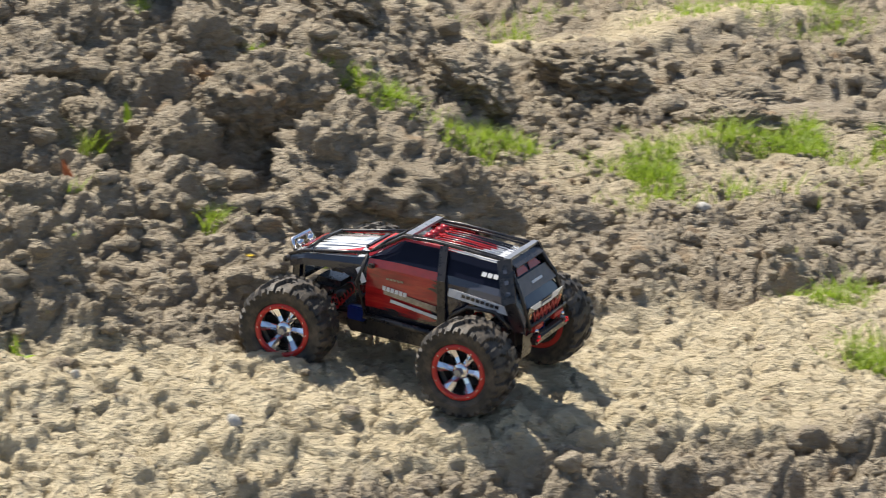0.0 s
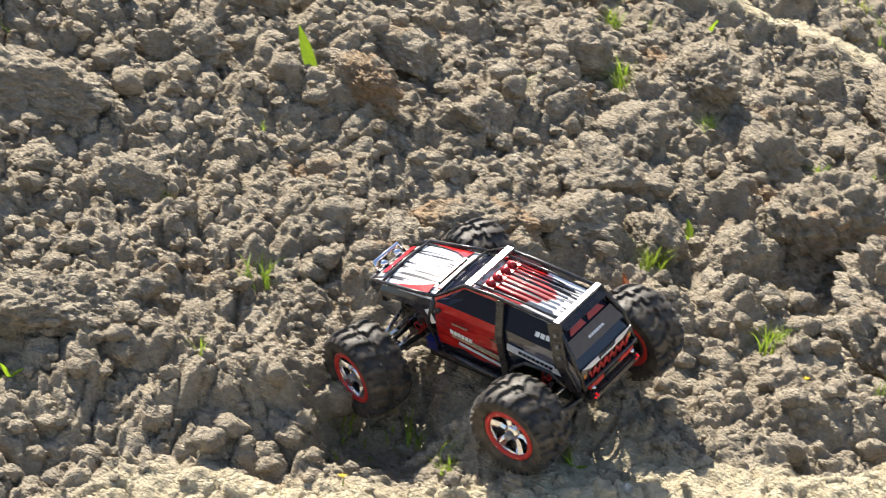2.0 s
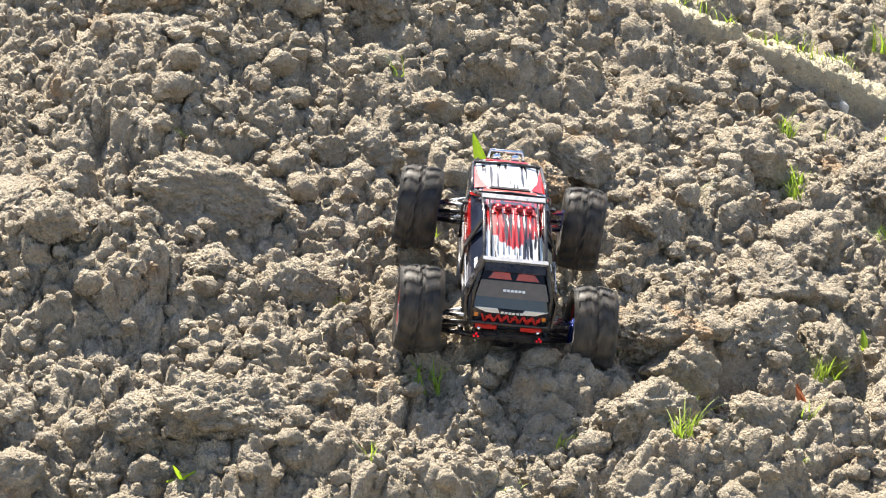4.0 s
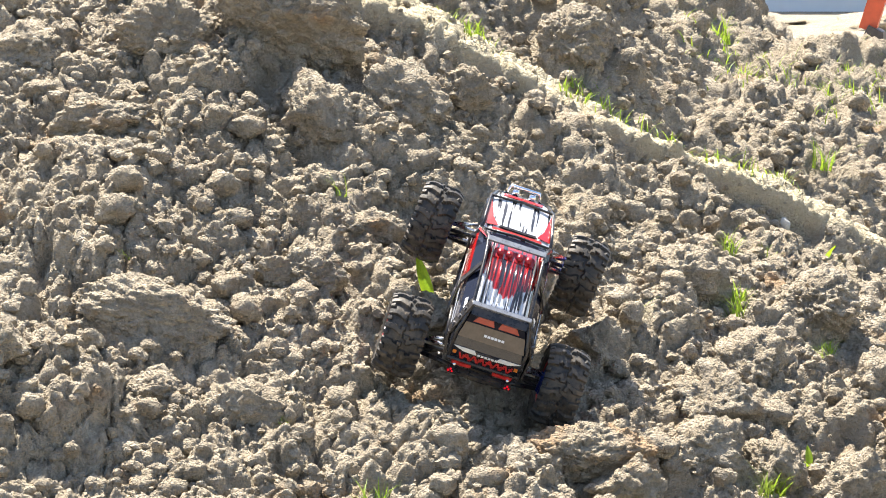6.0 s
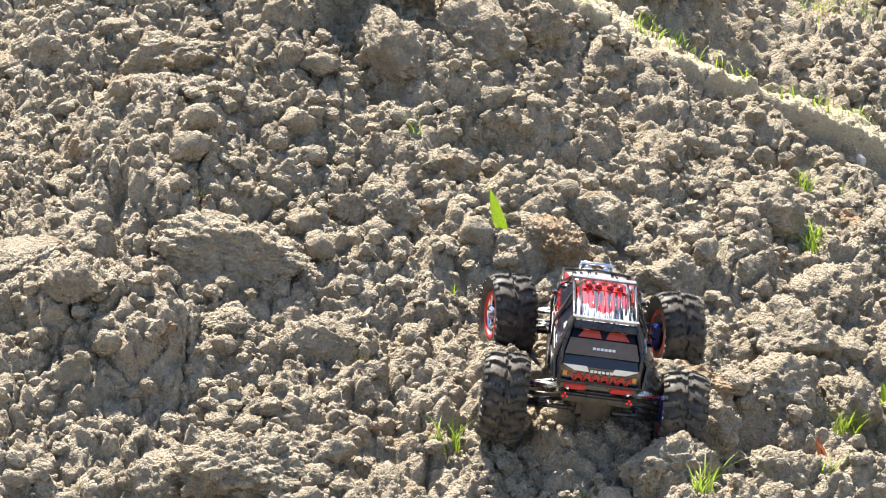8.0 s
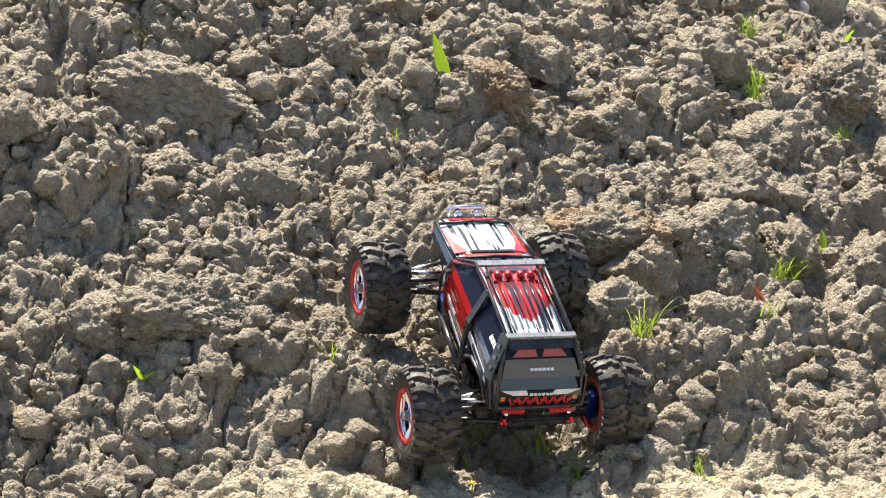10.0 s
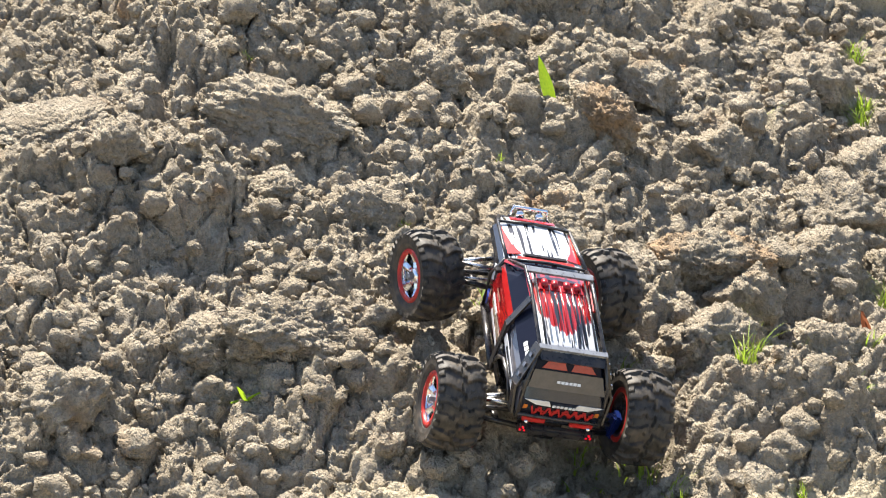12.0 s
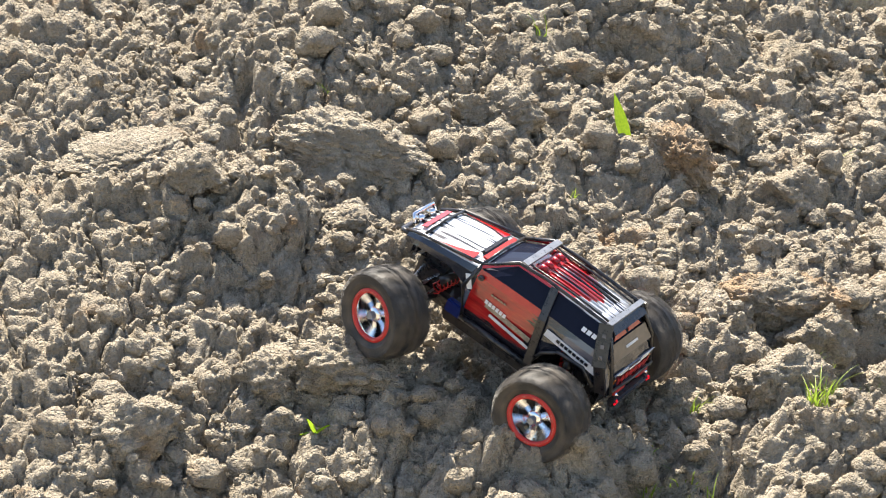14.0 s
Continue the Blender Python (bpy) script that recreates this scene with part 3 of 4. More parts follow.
            part("tie_rod", rise(tube([(x - d * 0.026, s * 0.035, 0.012), (x - d * 0.024, s * 0.140, 0.004)], 0.0028)), STEEL, car, "", True)
            shock = part("shock_body", rise(tube([(x - d * 0.05, s * 0.026, 0.048), (x - d * 0.03, s * 0.05, 0.030)], 0.010, 12)), BLACK_PLASTIC, car, "", True)
            coil = [(x - d * (0.05 - 0.02 * k / 40) + 0.011 * math.cos(k * 0.9), s * (0.03 + 0.03 * k / 40), 0.046 - 0.03 * k / 40 + 0.011 * math.sin(k * 0.9)) for k in range(41)]
            part("spring", rise(tube(coil, 0.0016, 5)), RED_PLASTIC, shock, "red coil spring")
        part("tail_light", rise(box(-0.2555, -0.250, s * 0.069 - 0.006, s * 0.069 + 0.006, 0.078, 0.092, 0.002)), AMBER, car, "amber tail light")
        flag = bmesh.new()
        v = [flag.verts.new(p) for p in ((-0.2562, s * 0.076, 0.1045), (-0.2562, s * 0.028, 0.1045), (-0.2562, s * 0.022, 0.0925), (-0.2562, s * 0.050, 0.0930))]
        flag.faces.new(v)
        part("corner_mark", rise(thick(flag, 0.001)), WHITE, car)
        part("reflector", rise(box(-0.2645, -0.252, s * 0.046 - 0.022, s * 0.046 + 0.022, 0.0545, 0.0675, 0.002)), RED_PLASTIC, car, "red reflector")
        for dy, dz in ((-0.004, 0), (0.004, 0), (0.0, 0.006)):
            part("led", rise(box(-0.2760, -0.272, s * 0.064 + dy - 0.002, s * 0.064 + dy + 0.002, 0.041 + dz, 0.045 + dz, 0.0006)), LED_RED, car, "glowing red lamp")
        part("rear_lamp", rise(tube([(-0.262, s * 0.058, 0.058), (-0.268, s * 0.062, 0.056)], 0.004, 10)), CHROME, car, "", True)
        for k in range(2):
            lamp = part("roof_lamp", rise(tube([(-0.030, s * (0.012 + 0.02 * k), 0.181), (-0.016, s * (0.012 + 0.02 * k), 0.1825)], 0.0068, 14)), LAMP_RED, car, "dark red roof lamp", True)
            part("lens", rise(tube([(-0.016, s * (0.012 + 0.02 * k), 0.1825), (-0.0145, s * (0.012 + 0.02 * k), 0.1827)], 0.0052, 14)), CHROME, lamp)
        part("front_lamp", rise(tube([(0.250, s * 0.020, 0.107), (0.263, s * 0.020, 0.106)], 0.0085, 14)), CHROME, car, "chrome front lamp", True)
        part("mirror_stub", rise(box(0.058, 0.070, s * 0.093 - 0.006, s * 0.093 + 0.006, 0.118, 0.126, 0.002)), BLACK_PLASTIC, car)
        for k in range(2):
            part("window_print", rise(box(-0.2065 - 0.002 * k, -0.2035 - 0.002 * k, s * (0.022 + 0.016 * k) - 0.006, s * (0.022 + 0.016 * k) + 0.006, 0.1655 - 0.003 * k, 0.168 - 0.003 * k)), WHITE, car)
    # ribs pressed into the roof
    for k in range(7):
        y = (k - 3) * 0.0115
        part("roof_rib", rise(tube([(-0.024, y, 0.1795), (-0.08, y, 0.1795), (-0.165, y, 0.1750)], 0.0022, 6)), ROOF_PAINT, car, "", True)
    part("light_shelf", rise(box(-0.040, -0.006, -0.046, 0.046, 0.174, 0.1805, 0.003)), LAMP_RED, car, "dark red lamp shelf")
    part("front_roof_bar", rise(beam((0.004, 0.066, 0.188), (0.004, -0.066, 0.188), 0.014, 0.005)), GREY_METAL, car, "grey roof cross bar")
    part("rear_roof_bar", rise(beam((-0.197, 0.066, 0.183), (-0.197, -0.066, 0.183), 0.011, 0.005)), GREY_METAL, car, "grey roof cross bar")
    part("spoiler", rise(beam((-0.208, 0.062, 0.172), (-0.208, -0.062, 0.172), 0.018, 0.004, up=(-0.6, 0, 1))), BLACK_PLASTIC, car)
    part("hood_bar", rise(tube([(0.214, 0.074, 0.117), (0.214, 0, 0.123), (0.214, -0.074, 0.117)], 0.003)), BLACK_PLASTIC, car, "", True)
    for s in (1, -1):
        flash = bmesh.new()
        flash.faces.new([flash.verts.new(p) for p in ((0.104, s * 0.077, 0.1300), (0.104, s * 0.046, 0.1362), (0.135, s * 0.060, 0.1292), (0.205, s * 0.071, 0.1152))])
        part("hood_flash", rise(thick(flash, 0.0012), LIFT + 0.0016), SHELL_RED, car, "red hood flash")
    part("nose_flash", rise(beam((0.232, 0.046, 0.1135), (0.232, -0.046, 0.1135), 0.012, 0.002, up=(0.4, 0, 1))), SHELL_RED, car)
    part("hood_scoop", rise(box(0.092, 0.104, -0.045, 0.045, 0.136, 0.143, 0.003)), BLACK_PLASTIC, car)
    part("wiper_panel", rise(box(0.078, 0.092, -0.058, 0.058, 0.138, 0.1425, 0.002)), RED_PLASTIC, car)
    part("cowl_bar", rise(tube([(0.078, 0.080, 0.141), (0.078, 0, 0.146), (0.078, -0.080, 0.141)], 0.0028)), BLACK_PLASTIC, car, "", True)
    part("front_hoop", rise(tube([(0.255, 0.040, 0.098), (0.266, 0.034, 0.116), (0.266, -0.034, 0.116), (0.255, -0.040, 0.098)], 0.004)), CHROME, car, "chrome light hoop", True)
    part("front_bumper", rise(tube([(0.250, 0.062, 0.092), (0.272, 0.045, 0.078), (0.272, -0.045, 0.078), (0.250, -0.062, 0.092)], 0.006)), BLACK_PLASTIC, car, "", True)
    part("nose", rise(box(0.225, 0.252, -0.06, 0.06, 0.045, 0.095, 0.008)), SHELL_BLACK, car)
    part("tail_face", rise(beam((-0.2535, 0.078, 0.076), (-0.2535, -0.078, 0.076), 0.052, 0.003, up=(1, 0, 0))), SHELL_BLACK, car, "black tail panel with red marks")
    for k in range(14):
        y, z0, z1 = 0.058 - k * 0.0086, 0.0705, 0.0895
        a, b = (z0, z1) if k % 2 else (z1, z0)
        part("tail_mark", rise(beam((-0.2572, y, a), (-0.2572, y - 0.0072, b), 0.0040, 0.0014, up=(1, 0, 0))), RED_PLASTIC, car)
        if k % 3:
            part("tail_mark", rise(beam((-0.2574, y, 0.080 + 0.004 * (k % 2)), (-0.2574, y - 0.0082, 0.080), 0.0035, 0.0014, up=(1, 0, 0))), RED_PLASTIC, car)
    part("tail_plate", rise(beam((-0.2565, 0.076, 0.0625), (-0.2565, -0.076, 0.0625), 0.012, 0.003, up=(1, 0, 0))), SHELL_BLACK, car)
    glass = bmesh.new()
    glass.faces.new([glass.verts.new(p) for p in ((-0.2185, 0.066, 0.1465), (-0.2185, -0.066, 0.1465), (-0.2405, -0.074, 0.1205), (-0.2405, 0.074, 0.1205))])
    part("window_plate", rise(thick(glass, 0.0015)), SMOKED, car, "brown smoked tailgate glass")
    for s in (1, -1):
        ink = bmesh.new()
        ink.faces.new([ink.verts.new(p) for p in ((-0.2065, s * 0.040, 0.1615), (-0.2065, s * 0.010, 0.1615), (-0.2165, s * 0.004, 0.1495), (-0.2165, s * 0.052, 0.1495))])
        part("window_flame", rise(thick(ink, 0.001)), DARK_RED, car)
    for k in range(6):
        y = 0.02 - k * 0.0078
        part("plate_mark", rise(beam((-0.2325, y, 0.1335), (-0.2325, y - 0.006, 0.1335), 0.005, 0.001, up=(1, 0, -0.85))), WHITE, car)
        part("plate_mark", rise(beam((-0.2568, y, 0.0950), (-0.2568, y - 0.006, 0.0950), 0.0055, 0.001, up=(1, 0, 0))), WHITE, car)
    part("tail_bar", rise(tube([(-0.262, 0.080, 0.0705), (-0.264, 0, 0.0705), (-0.262, -0.080, 0.0705)], 0.003)), BLACK_PLASTIC, car, "", True)
    b = box(-0.2745, -0.258, -0.072, 0.072, 0.032, 0.050, 0.004)
    part("rear_bumper", rise(b), BLACK_PLASTIC, car)
    part("floor_pan", rise(box(-0.20, 0.20, -0.042, 0.042, -0.03, 0.006, 0.008)), BLACK_PLASTIC, car)
    part("gear_case", rise(box(-0.225, -0.15, -0.034, 0.034, -0.032, 0.05, 0.012)), BLACK_PLASTIC, car)
    part("gear_case", rise(box(0.15, 0.225, -0.034, 0.034, -0.032, 0.05, 0.012)), BLACK_PLASTIC, car)
    part("motor_block", rise(box(-0.09, 0.09, -0.06, 0.06, 0.004, 0.075, 0.01)), BLACK_PLASTIC, car)
    return car


def tyre_mesh():
    """A tyre moulded in one piece, its crown set with staggered angled blocks."""
    seg, half = 224, 0.044
    rows = [(0.050, half - 0.010), (0.056, half - 0.004), (0.064, half - 0.0005), (0.072, half)]
    crown = 26
    ring_y = [half * (1 - 2 * k / crown) for k in range(crown + 1)]
    bm = bmesh.new()

    def block_height(a, y):
        side = 1 if y > 0 else -1
        s, y = (a / (2 * math.pi) * 16 + (0.0 if side > 0 else 0.5)) % 1.0, abs(y)
        hit = (y > 0.023 and 0.10 < s < 0.50) or (y > 0.036 and 0.62 < s < 0.92)
        c = 0.30 + (0.026 - y) / 0.024 * 0.36
        hit = hit or (0.004 < y <= 0.027 and abs(s - c) < 0.17) or (y < 0.012 and abs(((s - 0.12) % 1.0) - 0.14) < 0.15)
        return 1.0 if hit else 0.0

    rings = []
    for r, y in rows:
        rings.append([bm.verts.new((r * math.cos(2 * math.pi * i / seg), y, r * math.sin(2 * math.pi * i / seg))) for i in range(seg)])
    for y in ring_y:
        edge = abs(y) / half
        r0 = 0.0835 - 0.0075 * edge ** 5
        ring = []
        for i in range(seg):
            a = 2 * math.pi * i / seg
            r = r0 + 0.0072 * (1 - 0.3 * edge ** 4) * block_height(a, y)
            ring.append(bm.verts.new((r * math.cos(a), y * (1.0 + 0.05 * block_height(a, y) * edge ** 6), r * math.sin(a))))
        rings.append(ring)
    for r, y in rows[::-1]:
        rings.append([bm.verts.new((r * math.cos(2 * math.pi * i / seg), -y, r * math.sin(2 * math.pi * i / seg))) for i in range(seg)])
    for a, b in zip(rings[:-1], rings[1:]):
        for i in range(seg):
            bm.faces.new((a[i], a[(i + 1) % seg], b[(i + 1) % seg], b[i]))
    bmesh.ops.recalc_face_normals(bm, faces=bm.faces)
    return bm


def build_wheels(car):
    first = {}
    made = []
    for wx, wy in ((0.185, 0.18), (-0.185, 0.18), (0.185, -0.18), (-0.185, -0.18)):
        if not first:
            rim = bmesh.new()
            lathe([(0.0420, 0.012), (0.036, 0.002), (0.015, 0.006), (0.013, 0.020), (0.0, 0.020)], 40, rim)
            bmesh.ops.recalc_face_normals(rim, faces=rim.faces)
            first["wheel"] = part("wheel", rim, BLACK_PLASTIC, car, "chrome six-spoke wheel in a red bead ring")
            part("rim_lip", lathe([(0.0460, 0.037), (0.0445, 0.034), (0.0432, 0.026), (0.0425, 0.010)], 48), CHROME, first["wheel"], "chrome rim lip", True)
            part("hub", lathe([(0.0165, 0.012), (0.0160, 0.026), (0.0125, 0.0305), (0.0, 0.031)], 24), CHROME, first["wheel"], "chrome hub", True)
            part("tyre", tyre_mesh(), RUBBER, first["wheel"], "knobbly black rubber tyre, dusty")
            part("bead_ring", lathe([(0.0435, 0.034), (0.0440, 0.0395), (0.0515, 0.0395), (0.0545, 0.036), (0.0545, 0.030)], 48), RED_PLASTIC, first["wheel"], "red bead ring", True)
            part("bead_ring", lathe([(0.0545, -0.030), (0.0545, -0.036), (0.0455, -0.0385), (0.040, -0.034)], 48), RED_PLASTIC, first["wheel"], "", True)
            for k in range(6):
                t = 2 * math.pi * k / 6
                c, s = math.cos(t), math.sin(t)
                spoke = bmesh.new()
                # each spoke has a raised ridge along its middle and sides that fall back
                q = [[spoke.verts.new((r * c - w * e * s, y + dy, r * s + w * e * c)) for e, dy in ((-1, -0.010), (-1, -0.001), (0, 0.0035), (1, -0.001), (1, -0.010))] for r, w, y in ((0.010, 0.0050, 0.025), (0.026, 0.0062, 0.024), (0.0435, 0.0098, 0.031))]
                for a, b in zip(q[:-1], q[1:]):
                    for i in range(4):
                        spoke.faces.new((a[i], a[i + 1], b[i + 1], b[i]))
                bmesh.ops.recalc_face_normals(spoke, faces=spoke.faces)
                part("spoke", spoke, CHROME, first["wheel"])
            part("rim_barrel", lathe([(0.0430, 0.010), (0.0425, -0.036), (0.034, -0.033), (0.028, -0.020), (0.0, -0.020)], 40), BLACK_PLASTIC, first["wheel"], "", True)
            nut = bmesh.new()
            lathe([(0.0, 0.042), (0.0072, 0.042), (0.0085, 0.040), (0.0085, 0.028)], 6, nut)
            part("hub_nut", nut, GREY_METAL, first["wheel"], "dark hub nut")
            for k in range(12):
                t = 2 * math.pi * k / 12
                part("ring_bolt", tube([(0.048 * math.cos(t), 0.038, 0.048 * math.sin(t)), (0.048 * math.cos(t), 0.0408, 0.048 * math.sin(t))], 0.0014, 6), STEEL, first["wheel"])
            made.append((first["wheel"], wx, wy))
        else:
            made.append((copy_thing(first["wheel"], pose(wx, wy, 0.09)), wx, wy))
    return made


truck = build_truck()
wheels = build_wheels(truck)


# ---- clods: the large lumps one by one, the crumbs as one bed ----
def clod_shape(seed, level, rough=1.0):
    """The points and faces of a lump of dug clay, about one metre in radius."""
    bm = bmesh.new()
    bmesh.ops.create_icosphere(bm, subdivisions=level, radius=1.0)
    off = Vector((seed * 3.7, seed * 1.3, -seed * 2.1))
    cuts = []
    rng = random.Random(seed)
    for _ in range(9):
        n = Vector((rng.uniform(-1, 1), rng.uniform(-1, 1), rng.uniform(-0.8, 1))).normalized()
        cuts.append((n, rng.uniform(0.62, 0.92)))
    for v in bm.verts:
        d = v.co.normalized()
        r = 1.0
        for n, k in cuts:
            c = d.dot(n)
            if c * r > k:
                r = k / c
        r *= 1 + rough * (0.16 * noise.noise(d * 1.7 + off) + 0.13 * noise.noise(d * 3.6 + off) + 0.14 * (0.3 - abs(noise.noise(d * 6 + off))))
        if level > 2:
            f = noise.voronoi(d * 4.5 + off)[0]
            r *= 1 + rough * (0.10 * (0.45 - f[0]) - 0.07 * max(0.0, 1 - (f[1] - f[0]) / 0.10))
        if level > 3:
            f = noise.voronoi(d * 10 + off)[0]
            r *= 1 + rough * (0.085 * (0.45 - f[0]) + 0.05 * (0.45 - noise.voronoi(d * 21 + off)[0][0]))
        v.co = d * r
    verts = np.array([v.co[:] for v in bm.verts])
    faces = np.array([[v.index for v in f.verts] for f in bm.faces])
    bm.free()
    return verts, faces


CLOD_MESHES = []
for k in range(10):
    cv, cf = clod_shape(k + 1, 6 if k < 3 else 5, 1.0 if k < 3 else 1.15)
    CLOD_MESHES.append(mesh_from("dirt_clod", cv, cf, CLOD))

# plan x and y, half width, half depth up the slope, half height, turn in degrees
CLODS = [
    (-0.17, 5.47, 0.22, 0.22, 0.15, 0), (-0.45, 5.72, 0.155, 0.15, 0.125, 20), (-0.23, 5.48, 0.12, 0.13, 0.165, 30), (-0.06, 5.46, 0.11, 0.12, 0.145, 75), (-0.60, 5.40, 0.060, 0.07, 0.085, 10), (-0.30, 5.28, 0.06, 0.05, 0.06, 40), (0.04, 5.56, 0.11, 0.10, 0.10, -20),
    (-1.12, 5.10, 0.115, 0.085, 0.058, -8), (-1.03, 5.02, 0.06, 0.06, 0.06, 30), (-0.92, 5.33, 0.085, 0.07, 0.055, 0), (-0.85, 5.01, 0.085, 0.06, 0.05, -25), (-1.05, 4.76, 0.075, 0.06, 0.06, 15),
    (-2.07, 5.06, 0.145, 0.075, 0.065, -24), (-1.96, 4.36, 0.062, 0.06, 0.045, 10), (-1.80, 4.42, 0.105, 0.075, 0.060, -4), (-1.82, 4.92, 0.064, 0.050, 0.042, -6), (-2.52, 4.82, 0.12, 0.10, 0.036, -10),
    (-2.30, 4.72, 0.05, 0.06, 0.04, 30), (-2.44, 6.08, 0.11, 0.085, 0.075, 0), (-2.15, 6.22, 0.17, 0.09, 0.11, -12), (-2.00, 5.98, 0.080, 0.11, 0.07, 10), (-1.86, 6.18, 0.095, 0.10, 0.07, -20),
    (-1.73, 6.44, 0.078, 0.06, 0.06, 0), (-1.10, 6.13, 0.10, 0.07, 0.07, -10), (-1.42, 5.76, 0.08, 0.07, 0.05, 35), (-1.46, 5.50, 0.072, 0.075, 0.055, -35), (-1.92, 5.42, 0.040, 0.035, 0.035, 0),
    (-1.77, 5.70, 0.068, 0.05, 0.042, 10), (-1.84, 5.46, 0.052, 0.06, 0.045, 50), (-2.50, 5.70, 0.11, 0.06, 0.055, 0), (-2.82, 6.00, 0.10, 0.08, 0.06, 0), (-1.55, 4.52, 0.042, 0.06, 0.045, 0),
    (-2.13, 4.10, 0.085, 0.06, 0.06, 25), (-2.00, 4.86, 0.046, 0.035, 0.03, 0), (0.12, 4.97, 0.062, 0.05, 0.046, 0), (0.30, 5.68, 0.068, 0.07, 0.055, 0), (0.43, 7.41, 0.19, 0.15, 0.10, 10),
    (0.81, 6.88, 0.13, 0.10, 0.06, 0), (1.07, 7.02, 0.21, 0.12, 0.055, -5), (0.86, 7.34, 0.15, 0.12, 0.085, 20), (-0.93, 5.57, 0.09, 0.08, 0.065, 0), (-0.78, 5.42, 0.08, 0.06, 0.06, 30),
    (-0.62, 6.02, 0.10, 0.08, 0.07, 15), (-0.82, 6.21, 0.115, 0.09, 0.075, 0), (0.06, 6.95, 0.14, 0.11, 0.08, 0), (-0.30, 7.05, 0.13, 0.1, 0.08, 30), (-1.60, 7.02, 0.12, 0.1, 0.085, 0),
    (-1.22, 5.62, 0.055, 0.06, 0.05, 20), (-0.90, 5.82, 0.085, 0.07, 0.06, 60), (0.55, 4.26, 0.10, 0.07, 0.065, 10), (0.76, 4.30, 0.07, 0.06, 0.055, -20), (0.46, 5.45, 0.08, 0.07, 0.06, 5),
]
RUSTY_MESHES = [me.copy() for me in CLOD_MESHES[:2]]
for me in RUSTY_MESHES:
    me.materials[0] = RUSTY_CLOD
RUSTY = [(-1.12, 5.10), (-1.46, 5.50)]
RING = [(math.cos(q), math.sin(q)) for q in (0.5 * n for n in range(12))]
for k, (x, y, w, d, h, a) in enumerate(CLODS):
    rng = random.Random(k)
    if (x, y) in RUSTY:
        ob = tagged(new("dirt_clod", RUSTY_MESHES[k % 2]), "large rust-stained clod of dry clay on the slope", "clod", "clods on the mound")
    else:
        ob = tagged(new("dirt_clod", CLOD_MESHES[k % 3 if w > 0.1 else 3 + k % 7]), "large cracked clod of dry clay on the slope" if w > 0.08 else "fist-sized clod of dry clay on the slope", "clod", "clods on the mound")
    bed = float(ground_rise(np.array([x] + [x + 0.7 * w * c for c, _ in RING]), np.array([y] + [y + 0.7 * d * q for _, q in RING])).mean())
    here = np.array([x, x + 0.1, x - 0.1, x, x]), np.array([y, y, y, y + 0.1, y - 0.1])
    z, e0, e1, n0, n1 = [float(q) for q in base_height(*here)]
    up = Vector(((e1 - e0) / 0.2, (n1 - n0) / 0.2, 1)).normalized()
    ob.matrix_basis = Matrix.Translation(Vector((x, y, z)) + up * (bed + 0.38 * h)) @ up.to_track_quat("Z", "Y").to_matrix().to_4x4() @ pose(0, 0, 0, rng.uniform(-6, 6), rng.uniform(-6, 6), a) @ Matrix.Diagonal((w * 1.3, d * 1.3, h * 1.25, 1)) @ pose(0, 0, 0, 0, 0, rng.choice((0, 90, 180, 270)))


def make_crumbs(count, smallest, largest, level, seed, label, region, power=2.2):
    """A bed of loose lumps, thick on the dug soil and thin on the track."""
    rng = np.random.RandomState(seed)
    shapes = [clod_shape(100 + seed * 10 + k, level, 1.35) for k in range(10)]
    x0, x1, y0, y1 = region
    xs, ys = rng.uniform(x0, x1, count * 3), rng.uniform(y0, y1, count * 3)
    bare = packed_amount(xs, ys)
    keep = (rng.rand(count * 3) > 0.78 * bare) & (xs > -0.44 * ys - 0.5) & (xs < 0.2 * ys + 0.25)
    xs, ys, bare = xs[keep][:count], ys[keep][:count], bare[keep][:count]
    B, H = base_height(xs, ys), ground_rise(xs, ys)
    gx, gy = (B - base_height(xs + 0.02, ys)) / 0.02, (B - base_height(xs, ys + 0.02)) / 0.02
    size = np.sqrt(gx * gx + gy * gy + 1)
    radius = (smallest + (largest - smallest) * rng.rand(len(xs)) ** power) * (1 - 0.55 * bare)
    verts, faces, start = [], [], 0
    for k in range(len(xs)):
        v, f = shapes[k % len(shapes)]
        a, b = rng.uniform(0, 6.28, 2)
        turn = np.array(Euler((a, b, a * 1.7)).to_matrix())
        p = (v @ turn.T) * radius[k] * np.array([1.0, rng.uniform(0.75, 1.1), rng.uniform(0.65, 0.95)])
        lift = H[k] + 0.18 * radius[k]
        verts.append(p + (xs[k] + lift * gx[k] / size[k], ys[k] + lift * gy[k] / size[k], B[k] + lift / size[k]))
        faces.append(f + start)
        start += len(v)
    verts, faces = np.concatenate(verts).astype(np.float32), np.concatenate(faces).astype(np.int32)
    me = bpy.data.meshes.new("soil_crumbs")
    me.vertices.add(len(verts))
    me.vertices.foreach_set("co", verts.ravel())
    me.loops.add(faces.size)
    me.loops.foreach_set("vertex_index", faces.ravel())
    me.polygons.add(len(faces))
    me.polygons.foreach_set("loop_start", np.arange(0, faces.size, 3, dtype=np.int32))
    me.polygons.foreach_set("use_smooth", np.full(len(faces), level > 2))
    me.update(calc_edges=True)
    me.materials.append(CLOD)
    return tagged(new("soil_crumbs", me), label, "soil", kind="stuff")


